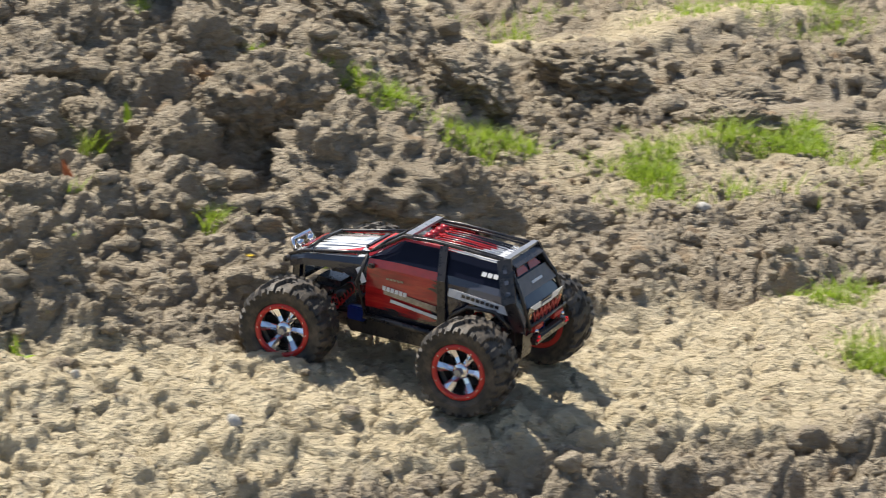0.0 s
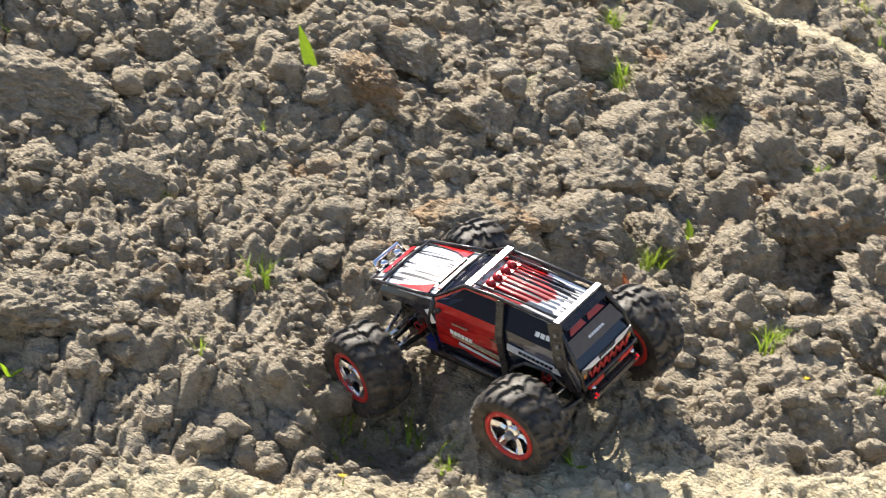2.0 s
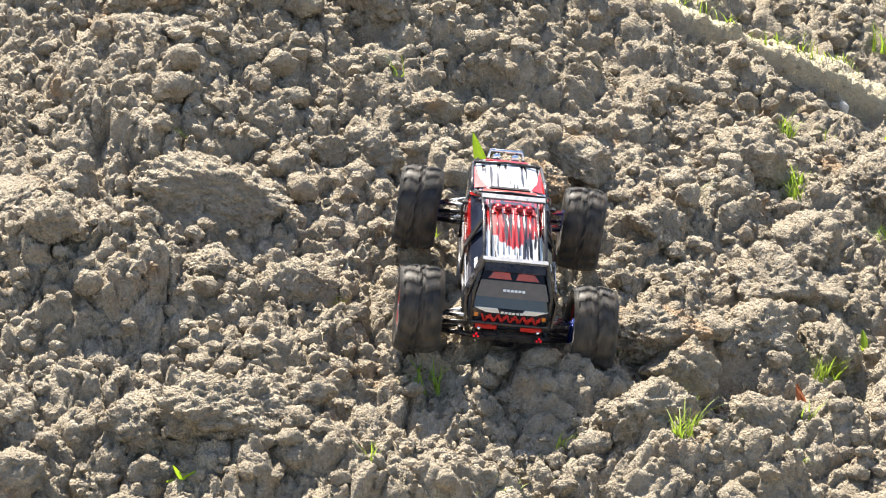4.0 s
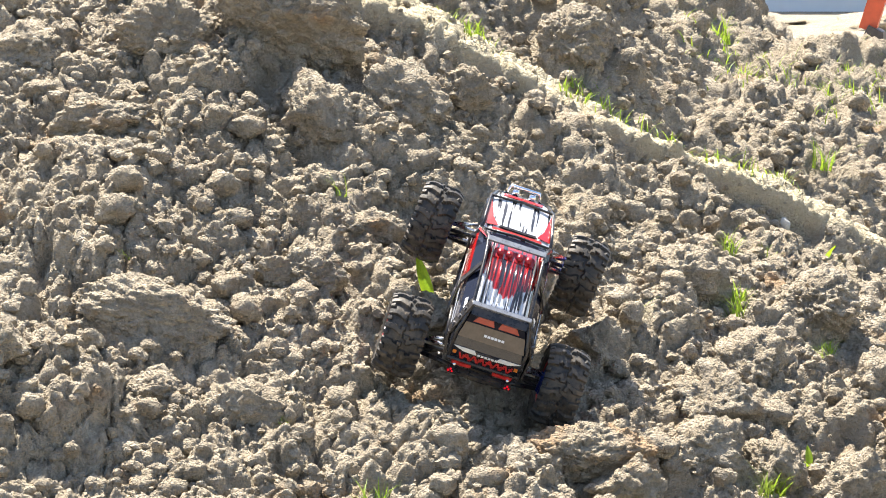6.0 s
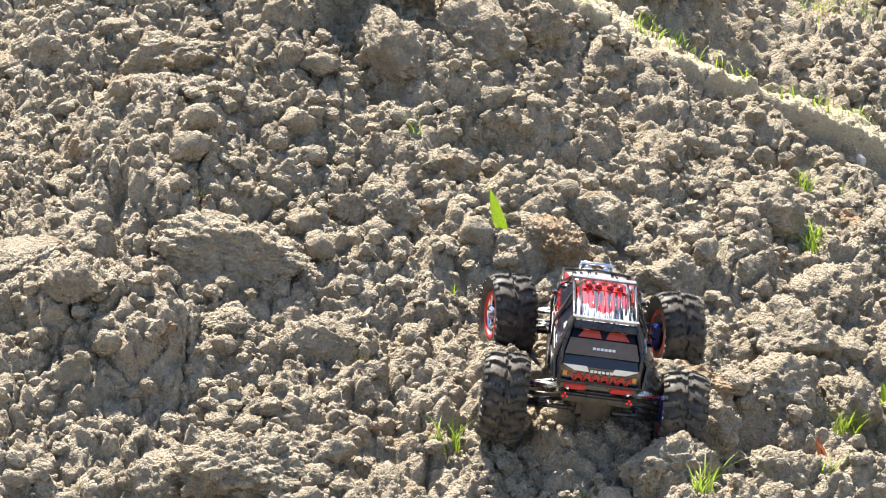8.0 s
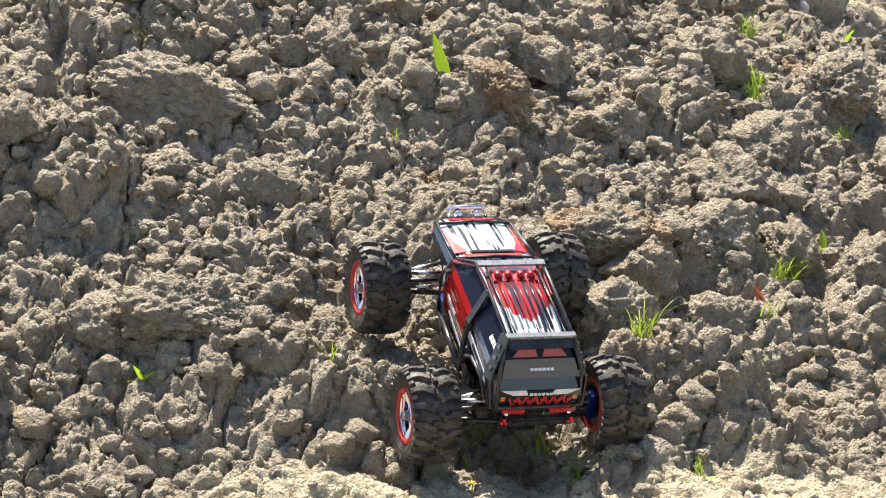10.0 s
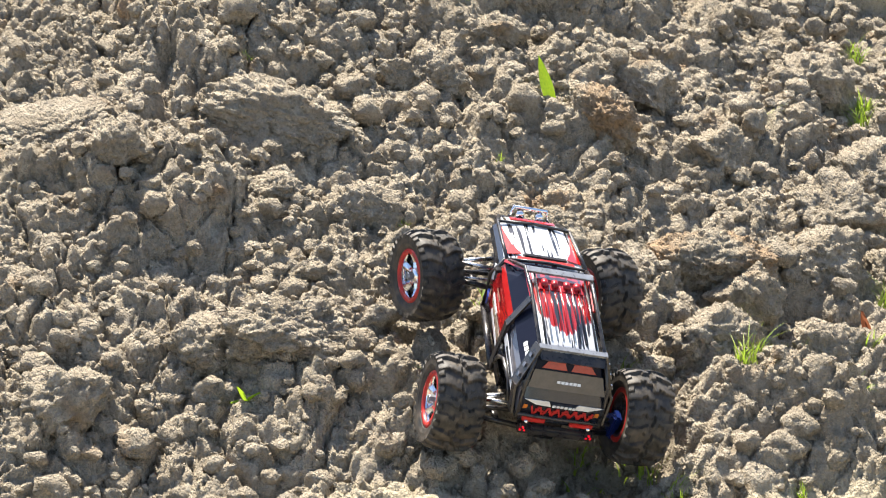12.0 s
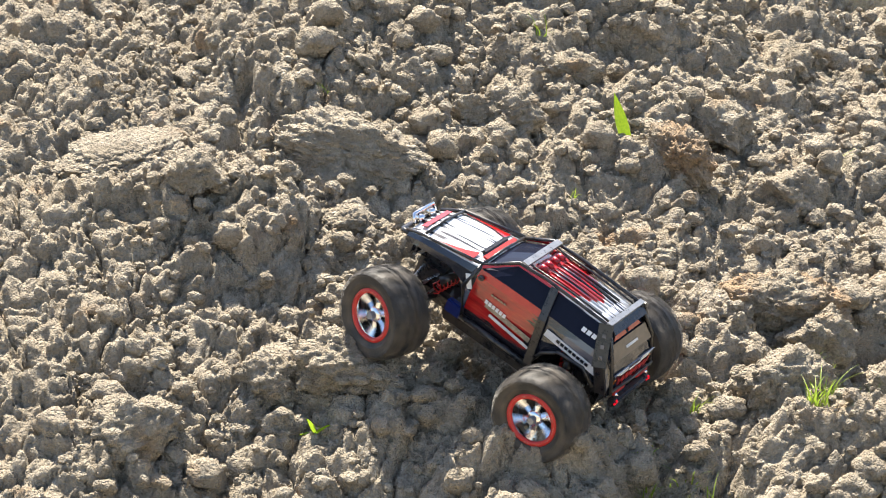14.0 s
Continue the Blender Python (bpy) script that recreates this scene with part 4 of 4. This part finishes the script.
make_crumbs(900, 0.022, 0.046, 3, 1, "loose lumps of dry clay on the mound", (-3.2, 1.6, 3.7, 8.8), 1.8)
make_crumbs(4600, 0.011, 0.026, 2, 3, "loose nut-sized lumps of dry clay on the mound", (-3.1, 1.5, 3.7, 8.0), 1.5)
make_crumbs(9500, 0.004, 0.012, 2, 2, "small crumbs of dry clay strewn over the ground", (-2.9, 1.4, 3.7, 7.2), 1.4)


# ---- plants ----
def leafy(name, base, tip, dry):
    m = Nodes(name, 0.45, 0.0, 0.35)
    n = m.noise(25, 4, 0.6)
    col = m.ramp(n, (0.3, base), (0.65, tip), (0.9, dry))
    rnd = m.node("ShaderNodeObjectInfo", 5)
    m.set("Base Color", m.mix(m.maths("MULTIPLY", rnd, 0.35), col, dry))
    out = m.tree.nodes["Material Output"]
    tr = m.tree.nodes.new("ShaderNodeBsdfTranslucent")
    m.tree.links.new(col, tr.inputs[0])
    mixer = m.tree.nodes.new("ShaderNodeMixShader")
    mixer.inputs[0].default_value = 0.5
    m.tree.links.new(m.bsdf.outputs[0], mixer.inputs[1])
    m.tree.links.new(tr.outputs[0], mixer.inputs[2])
    m.tree.links.new(mixer.outputs[0], out.inputs[0])
    return m.mat


GRASS = leafy("young_grass", (0.15, 0.26, 0.02), (0.35, 0.47, 0.05), (0.46, 0.46, 0.13))
LEAF = leafy("bright_leaf", (0.20, 0.36, 0.02), (0.36, 0.52, 0.03), (0.42, 0.50, 0.06))
RED_LEAF = leafy("rust_leaf", (0.22, 0.07, 0.035), (0.32, 0.12, 0.06), (0.33, 0.20, 0.11))
YELLOW = plain("yellow_petal", (0.80, 0.58, 0.02), 0.5, wear=0.08)


def blade(verts, faces, root, height, lean, heading, width, rng, bend=1.0):
    """One grass blade: a folded, tapering strip that bows over."""
    steps = 5
    dx, dy = math.cos(heading), math.sin(heading)
    start = len(verts)
    for i in range(steps + 1):
        t = i / steps
        out = lean * height * (t ** (1.6 * bend))
        up = height * (t - 0.35 * lean * t * t)
        w = width * (1 - t) ** 0.7 + 0.0002
        c = (root[0] + dx * out, root[1] + dy * out, root[2] + up)
        verts.append((c[0] - dy * w, c[1] + dx * w, c[2] + 0.35 * w))
        verts.append(c)
        verts.append((c[0] + dy * w, c[1] - dx * w, c[2] + 0.35 * w))
    for i in range(steps):
        a = start + 3 * i
        faces.extend([(a, a + 1, a + 4, a + 3), (a + 1, a + 2, a + 5, a + 4)])


def tuft_mesh(seed, blades, spread, width, lean):
    rng = random.Random(seed)
    verts, faces = [], []
    for _ in range(blades):
        r, a = spread * math.sqrt(rng.random()), rng.uniform(0, 6.28)
        blade(verts, faces, (r * math.cos(a), r * math.sin(a), -0.1), rng.uniform(0.45, 1.15), rng.uniform(0.15, lean), rng.uniform(0, 6.28), width * rng.uniform(0.6, 1.2), rng)
    return mesh_from("grass_tuft", verts, faces, GRASS)


FULL_TUFTS = [tuft_mesh(k, 22, 0.32, 0.03, 0.9) for k in range(4)]
THIN_TUFTS = [tuft_mesh(20 + k, 6, 0.2, 0.03, 1.2) for k in range(3)]
TUFTS = [(-1.49, 4.74, 0.091), (-1.01, 4.85, 0.069), (-1.00, 4.32, 0.052), (-0.48, 5.10, 0.083), (-0.97, 6.13, 0.056), (-0.74, 6.04, 0.062), (-0.90, 4.85, 0.102), (-0.85, 4.83, 0.068), (-0.76, 5.32, 0.086),
         (-0.97, 6.08, 0.083), (-0.96, 6.54, 0.059), (-1.05, 6.46, 0.066), (-1.79, 6.66, 0.070), (-1.01, 7.14, 0.073), (-1.39, 8.37, 0.114), (-0.95, 7.57, 0.102), (-0.99, 8.72, 0.097), (-0.74, 6.06, 0.055),
         (-0.98, 4.85, 0.080), (-0.94, 4.63, 0.066), (-0.48, 5.14, 0.066), (-0.78, 5.28, 0.061), (-0.79, 4.41, 0.042), (0.51, 6.92, 0.064), (0.02, 6.26, 0.06)]
THIN = [(-1.19, 4.67, 0.045), (-1.08, 4.45, 0.043), (-1.22, 4.45, 0.043), (-1.26, 4.10, 0.030), (-0.25, 4.94, 0.046), (-1.17, 5.80, 0.054), (-1.74, 4.93, 0.048), (-1.48, 4.36, 0.043), (-0.77, 4.92, 0.046),
        (-1.63, 5.24, 0.038), (-0.76, 5.04, 0.058), (-1.47, 4.18, 0.041), (-1.10, 4.47, 0.064), (-2.20, 5.19, 0.038), (-1.87, 5.73, 0.048), (-0.94, 4.66, 0.077), (-1.01, 4.36, 0.052), (-1.05, 6.49, 0.059), (-0.97, 6.14, 0.084)]


def grows(name, me, x, y, size, k, label, category, group="", sink=0.0, flat=1.0):
    rng = random.Random(k * 7 + 3)
    ob = tagged(new(name, me), label, category, group)
    ob.matrix_basis = Matrix.LocRotScale((x, y, z_at(x, y) - sink), Euler((rng.uniform(-0.15, 0.15), rng.uniform(-0.15, 0.15), rng.uniform(0, 6.28))), (size, size, size * flat))
    return ob


for k, (x, y, h) in enumerate(TUFTS):
    grows("grass_tuft", FULL_TUFTS[k % 4], x, y, h, k, "tuft of young bright green grass growing between clods", "grass", "grass tufts")
for k, (x, y, h) in enumerate(THIN):
    grows("grass_sprout", THIN_TUFTS[k % 3], x, y, h * 1.35, k + 50, "a few thin green grass blades sprouting from clay", "grass", "grass sprouts")


def sward(name, label, line, width, count, height, seed):
    """A strip of turf along a line, of single blades."""
    rng = random.Random(seed)
    verts, faces, places = [], [], []
    for _ in range(count):
        k = rng.randrange(len(line) - 1)
        (ax, ay), (bx, by) = line[k], line[k + 1]
        t = rng.random()
        places.append((ax + (bx - ax) * t + rng.gauss(0, width * 0.5), ay + (by - ay) * t + rng.gauss(0, width)))
    X, Y = np.array([p[0] for p in places]), np.array([p[1] for p in places])
    Z, D = ground_height(X, Y), soft_noise(X / 0.11, Y / 0.17, seed)
    for x, y, z, d in zip(X, Y, Z, D):
        if d > -0.04:
            blade(verts, faces, (x, y, z - 0.012), height * rng.uniform(0.3, 1.25) * (0.75 + d), rng.uniform(0.2, 1.1), rng.uniform(0, 6.28), 0.0022, rng)
    return tagged(new(name, mesh_from(name, verts, faces, GRASS)), label, "grass", kind="stuff")


sward("grass_patch", "strip of bright young grass along the mound's shoulder", [(-0.46, 6.18), (-0.30, 6.28), (-0.08, 6.43)], 0.05, 2200, 0.055, 1)
sward("grass_patch", "patch of bright young grass among clods", [(0.02, 6.28), (0.12, 6.68), (0.24, 6.50)], 0.07, 1300, 0.055, 2)
sward("grass_patch", "wide patch of bright young grass on level ground", [(0.48, 6.36), (0.7, 6.40), (0.88, 6.48), (1.05, 6.8), (1.25, 6.86)], 0.13, 6500, 0.07, 3)
sward("grass_patch", "thin yellow-green grass on broken ground", [(0.62, 5.04), (0.78, 5.18), (0.95, 5.38)], 0.08, 900, 0.05, 4)
sward("grass_patch", "small patch of young grass beside the track", [(0.84, 4.82), (0.92, 4.9)], 0.06, 600, 0.06, 5)
sward("grass_patch", "young grass along the far packed ground", [(0.1, 8.05), (0.41, 8.54), (0.9, 8.75), (1.3, 8.8), (1.5, 8.2)], 0.14, 2600, 0.075, 6)
sward("grass_patch", "grass growing along the packed crest", [(-1.86, 6.70), (-1.64, 6.76), (-1.42, 6.90), (-1.0, 7.12)], 0.05, 420, 0.055, 7)
sward("grass_patch", "grass on the far shoulder of the mound", [(-1.5, 8.3), (-1.15, 8.2), (-0.8, 8.6), (-0.4, 7.9)], 0.2, 800, 0.06, 8)
sward("grass_patch", "thin grass at the foot of the mound", [(-1.3, 4.42), (-1.1, 4.55), (-1.02, 4.78)], 0.06, 240, 0.035, 9)


def leaf_mesh(seed, curl, mat):
    """A single pointed leaf, folded along its midrib, on a short stalk."""
    verts, faces = [], []
    n = 9
    for i in range(n + 1):
        t = i / n
        w = 0.15 * math.sin(math.pi * min(1, t * 0.96 + 0.04)) ** 0.8 * (1 - 0.35 * t)
        y, z = curl * t * t * 0.4, t
        verts += [(-w, y - 0.25 * w, z), (-w * 0.5, y - 0.05 * w, z), (0, y + 0.05, z), (w * 0.5, y - 0.05 * w, z), (w, y - 0.25 * w, z)]
    for i in range(n):
        for j in range(4):
            a = i * 5 + j
            faces.append((a, a + 1, a + 6, a + 5))
    return mesh_from("leaf", verts, faces, mat)


BIG_LEAF = leaf_mesh(1, 0.35, LEAF)
plant = tagged(new("broad_leaf"), "single tall pointed yellow-green leaf standing in clay", "plant")
plant.matrix_basis = Matrix.LocRotScale((-1.575, 5.49, z_at(-1.575, 5.49) - 0.01), Euler((0.05, -0.30, 0.15)), (0.115, 0.115, 0.135))
blade_part = new("leaf", BIG_LEAF)
blade_part.parent = plant
for k, (x, y, h) in enumerate([(-0.71, 5.52, 0.055), (-0.77, 4.38, 0.034), (-1.83, 4.26, 0.045), (-0.85, 6.89, 0.055)]):
    seedling = tagged(new("seedling"), "small seedling with a few pointed green leaves", "plant", "seedlings")
    seedling.matrix_basis = Matrix.LocRotScale((x, y, z_at(x, y) - 0.006), Euler((0, 0, k * 1.3)), (h, h, h))
    for j in range(4):
        lf = new("leaf", BIG_LEAF)
        lf.parent = seedling
        lf.matrix_basis = pose(0, 0, 0, -25 - 18 * j, 0, 95 * j + 20) @ Matrix.Diagonal((1.2, 1.2, 1 - 0.12 * j, 1))
RUST = leaf_mesh(2, 0.2, RED_LEAF)
sprig = tagged(new("rust_red_sprig"), "upright rust-red dock leaves among grass", "plant")
sprig.matrix_basis = Matrix.LocRotScale((-0.78, 5.11, z_at(-0.78, 5.11) - 0.01), Euler((0, 0, 0.3)), (0.05, 0.05, 0.05))
for j in range(3):
    lf = new("leaf", RUST)
    lf.parent = sprig
    lf.matrix_basis = pose(0.1 * (j - 1), 0, 0, -8 - 6 * j, 14 * (j - 1), 60 * j)
for x, y in ((-1.16, 4.19), (-0.39, 4.90)):
    flower = tagged(new("yellow_flower"), "small yellow flower on bare soil", "flower", "yellow flowers")
    flower.matrix_basis = pose(x, y, z_at(x, y))
    bm = tube([(0, 0, -0.01), (0.002, 0.001, 0.014)], 0.0012, 6)
    part("stem", bm, GRASS, flower)
    for j in range(7):
        a = j * 6.283 / 7
        pv = [(0, 0, 0.014), (0.005 * math.cos(a - 0.4), 0.005 * math.sin(a - 0.4), 0.018), (0.011 * math.cos(a), 0.011 * math.sin(a), 0.020), (0.005 * math.cos(a + 0.4), 0.005 * math.sin(a + 0.4), 0.018)]
        bm = bmesh.new()
        bm.faces.new([bm.verts.new(p) for p in pv])
        part("petal", bm, YELLOW, flower)

# pale stones on the slope
PALE = plain("pale_stone", (0.50, 0.49, 0.46), 0.7, wear=0.12, scale=30, bump=0.002)
sv, sf = clod_shape(77, 3, 0.5)
STONE_MESH = mesh_from("stone", sv, sf, PALE)
for k, (x, y, r) in enumerate([(-1.20, 5.66, 0.018), (-0.97, 6.93, 0.016), (-0.36, 4.14, 0.012), (0.62, 5.78, 0.014), (-0.66, 4.30, 0.010)]):
    ob = tagged(new("stone", STONE_MESH), "small pale grey stone lying on clay", "stone", "pale stones")
    ob.matrix_basis = Matrix.LocRotScale((x, y, z_at(x, y) + r * 0.3), Euler((k, k * 2, k * 3)), (r * 1.3, r, r * 0.8))


# ---- the distance beyond the mound ----
ORANGE = plain("orange_machine_paint", (0.62, 0.10, 0.035), 0.45, wear=0.15, scale=3)
DARK_STEEL = plain("worn_dark_steel", (0.10, 0.09, 0.085), 0.55, 0.5, wear=0.2, scale=5)
CLADDING = plain("white_cladding", (0.74, 0.77, 0.80), 0.5, wear=0.05, scale=0.6)
PANE = plain("bluish_pane", (0.10, 0.16, 0.24), 0.1, wear=0.1, scale=1, coat=0.5)

digger = tagged(new("excavator"), "orange excavator with lowered arm working in the distance", "excavator")
digger.matrix_basis = pose(-3.48, 35.5, -0.25)
part("arm", beam((-0.35, 0, 0.35), (-0.05, 0, 1.35), 0.24, 0.22, up=(0, 1, 0)), ORANGE, digger, "orange dipper arm")
part("boom", beam((-0.08, 0, 1.28), (1.3, 0, 1.12), 0.26, 0.24, up=(0, 1, 0)), ORANGE, digger, "orange boom")
part("boom_root", beam((1.2, 0, 1.16), (2.2, 0, 0.75), 0.30, 0.26, up=(0, 1, 0)), ORANGE, digger)
bm = bmesh.new()
bucket = [(-0.50, 0.05), (-0.30, 0.0), (-0.10, 0.12), (-0.12, 0.32), (-0.32, 0.42)]
a, b = [[bm.verts.new((x, y, z)) for x, z in bucket] for y in (-0.22, 0.22)]
bm.faces.new(a), bm.faces.new(b[::-1])
for i in range(5):
    bm.faces.new((a[i], b[i], b[(i + 1) % 5], a[(i + 1) % 5]))
part("bucket", bm, DARK_STEEL, digger)
part("hydraulic_ram", tube([(0.1, 0.0, 1.42), (0.9, 0.0, 1.36)], 0.05, 10), DARK_STEEL, digger, "", True)
part("cab", box(2.1, 3.3, -0.6, 0.6, 0.55, 2.2, 0.08), ORANGE, digger)
part("undercarriage", box(1.7, 3.6, -0.75, 0.75, 0.0, 0.5, 0.18), DARK_STEEL, digger)

hall = tagged(new("warehouse"), "long low white warehouse with a row of bluish windows", "building")
hall.matrix_basis = pose(-7.0, 54, -0.25)
part("wall", box(-14, 10, 0, 12, 0, 3.6), CLADDING, hall)
part("roof", box(-14.3, 10.3, -0.3, 12.3, 3.6, 3.9), CLADDING, hall)
for k in range(9):
    win = part("window", box(-12.6 + k * 2.5, -11.1 + k * 2.5, -0.06, 0.02, 0.5, 1.5), PANE, hall)
    part("sill", box(-12.7 + k * 2.5, -11.0 + k * 2.5, -0.12, 0.0, 0.42, 0.5), CLADDING, win)

hv, hf = clod_shape(55, 5, 0.6)
heap_mesh = mesh_from("dirt_mound", hv, hf, CLOD)
for x, y, w, h in ((-4.2, 45.0, 2.2, 0.55), (-7.4, 48.0, 2.0, 0.3)):
    ob = tagged(new("dirt_mound", heap_mesh), "distant mound of grey-brown earth on the site", "mound", "distant mounds")
    ob.matrix_basis = Matrix.LocRotScale((x, y, -0.3), Euler((0, 0, x)), (w, 1.6, h))


# ---- what moves ----
# seconds; the truck's place; its turns; how high each wheel stands on its suspension (front left, rear left, front right, rear right)
DRIVE = [
    (0.0, -0.049, 4.597, 0.039, -1.7, -4.8, 154.5, 0.003, 0.006, 0.014, -0.005),
    (0.5, -0.317, 4.510, 0.071, -1.3, -3.2, 166.2, 0.012, 0.008, 0.027, -0.011),
    (1.0, -0.516, 4.443, 0.119, -10.0, -6.5, 166.8, 0.017, 0.024, -0.010, -0.023),
    (1.5, -0.707, 4.522, 0.151, -7.7, -16.1, 160.3, -0.029, 0.039, 0.029, -0.033),
    (2.0, -0.938, 4.563, 0.220, -23.7, -10.8, 155.8, -0.010, 0.022, -0.004, -0.019),
    (2.5, -1.175, 4.692, 0.275, -24.5, -19.7, 146.9, 0.039, -0.001, -0.014, 0.008),
    (3.0, -1.219, 4.713, 0.301, -17.1, -17.1, 140.2, 0.020, -0.032, -0.013, 0.006),
    (3.5, -1.303, 4.866, 0.335, -4.6, -12.1, 122.7, 0.033, 0.008, 0.002, 0.021),
    (4.0, -1.442, 5.079, 0.461, 7.0, -28.7, 107.1, 0.005, 0.026, -0.014, 0.012),
    (6.5, -1.438, 5.425, 0.607, 26.0, -33.2, 92.6, 0.006, 0.004, -0.013, 0.006),
    (7.0, -1.421, 5.304, 0.552, 24.0, -25.8, 103.1, -0.010, -0.013, -0.007, 0.018),
    (7.5, -1.358, 5.232, 0.507, 10.2, -19.6, 105.4, 0.005, -0.018, -0.001, -0.011),
    (8.0, -1.268, 5.006, 0.390, 8.1, -12.8, 104.9, 0.005, -0.015, 0.011, -0.010),
    (8.5, -1.206, 4.875, 0.295, 4.4, 2.9, 93.8, 0.012, -0.038, -0.016, 0.014),
    (9.0, -1.151, 4.559, 0.241, -1.0, -22.8, 104.1, -0.007, -0.001, -0.004, -0.008),
    (11.5, -1.365, 4.473, 0.255, 11.8, -27.3, 126.8, -0.023, -0.024, 0.007, 0.013),
    (12.0, -1.373, 4.520, 0.270, 13.4, -30.8, 115.3, -0.025, 0.002, -0.002, 0.029),
    (12.5, -1.427, 4.582, 0.298, 3.5, -26.0, 125.7, -0.025, 0.006, -0.005, 0.012),
    (13.0, -1.489, 4.569, 0.312, 0.9, -23.4, 148.5, -0.009, -0.022, 0.011, 0.036),
    (13.5, -1.528, 4.562, 0.327, 2.0, -25.3, 156.9, -0.016, -0.012, 0.010, 0.031),
    (14.0, -1.572, 4.560, 0.347, -11.6, -27.9, 173.4, -0.011, 0.009, -0.013, 0.027),
]
# seconds, the steering angle of the front wheels, and how fast the wheels turn (degrees a second, forwards)
STEER = [(0.0, 8, 330), (0.5, 5, 320), (1.0, -2, 300), (1.5, 6, 320), (2.0, -14, 400), (2.5, -16, 1100), (3.0, -14, 1100), (3.5, -12, 1400),
         (4.0, -6, 1100), (4.5, -4, 300), (6.3, -6, 60), (6.5, -6, 0), (7.0, 6, -180), (7.5, 10, -1200), (8.0, 14, -250), (8.5, 8, -900), (9.0, -12, -1300),
         (9.6, -10, -300), (10.4, 10, 100), (11.3, 18, 700), (11.5, 18, 450), (12.0, 14, 450), (12.5, 18, 200), (13.0, -6, 400), (13.5, -14, 1300), (14.0, -16, 1700)]


def between(rows, t, col):
    return float(np.interp(t, [r[0] for r in rows], [r[col] for r in rows]))


def motions():
    walk(truck, [(r[0], pose(*r[1:7])) for r in DRIVE])
    times = [k / 30 for k in range(421)]
    spin, turned = 0.0, []
    for t in times:
        turned.append(spin)
        spin += between(STEER, t, 2) / 30
    for k, (wheel, wx, wy) in enumerate(wheels):
        rows = []
        for t, a in zip(times, turned):
            steer = between(STEER, t, 1) if wx > 0 else 0.0
            face = 0 if wy > 0 else 180
            rows.append((t, pose(wx, wy, 0.09 + between(DRIVE, t, 7 + k), 0, 0, steer) @ pose(0, 0, 0, 0, a, 0) @ pose(0, 0, 0, 0, 0, face)))
        walk(wheel, rows)


motions()
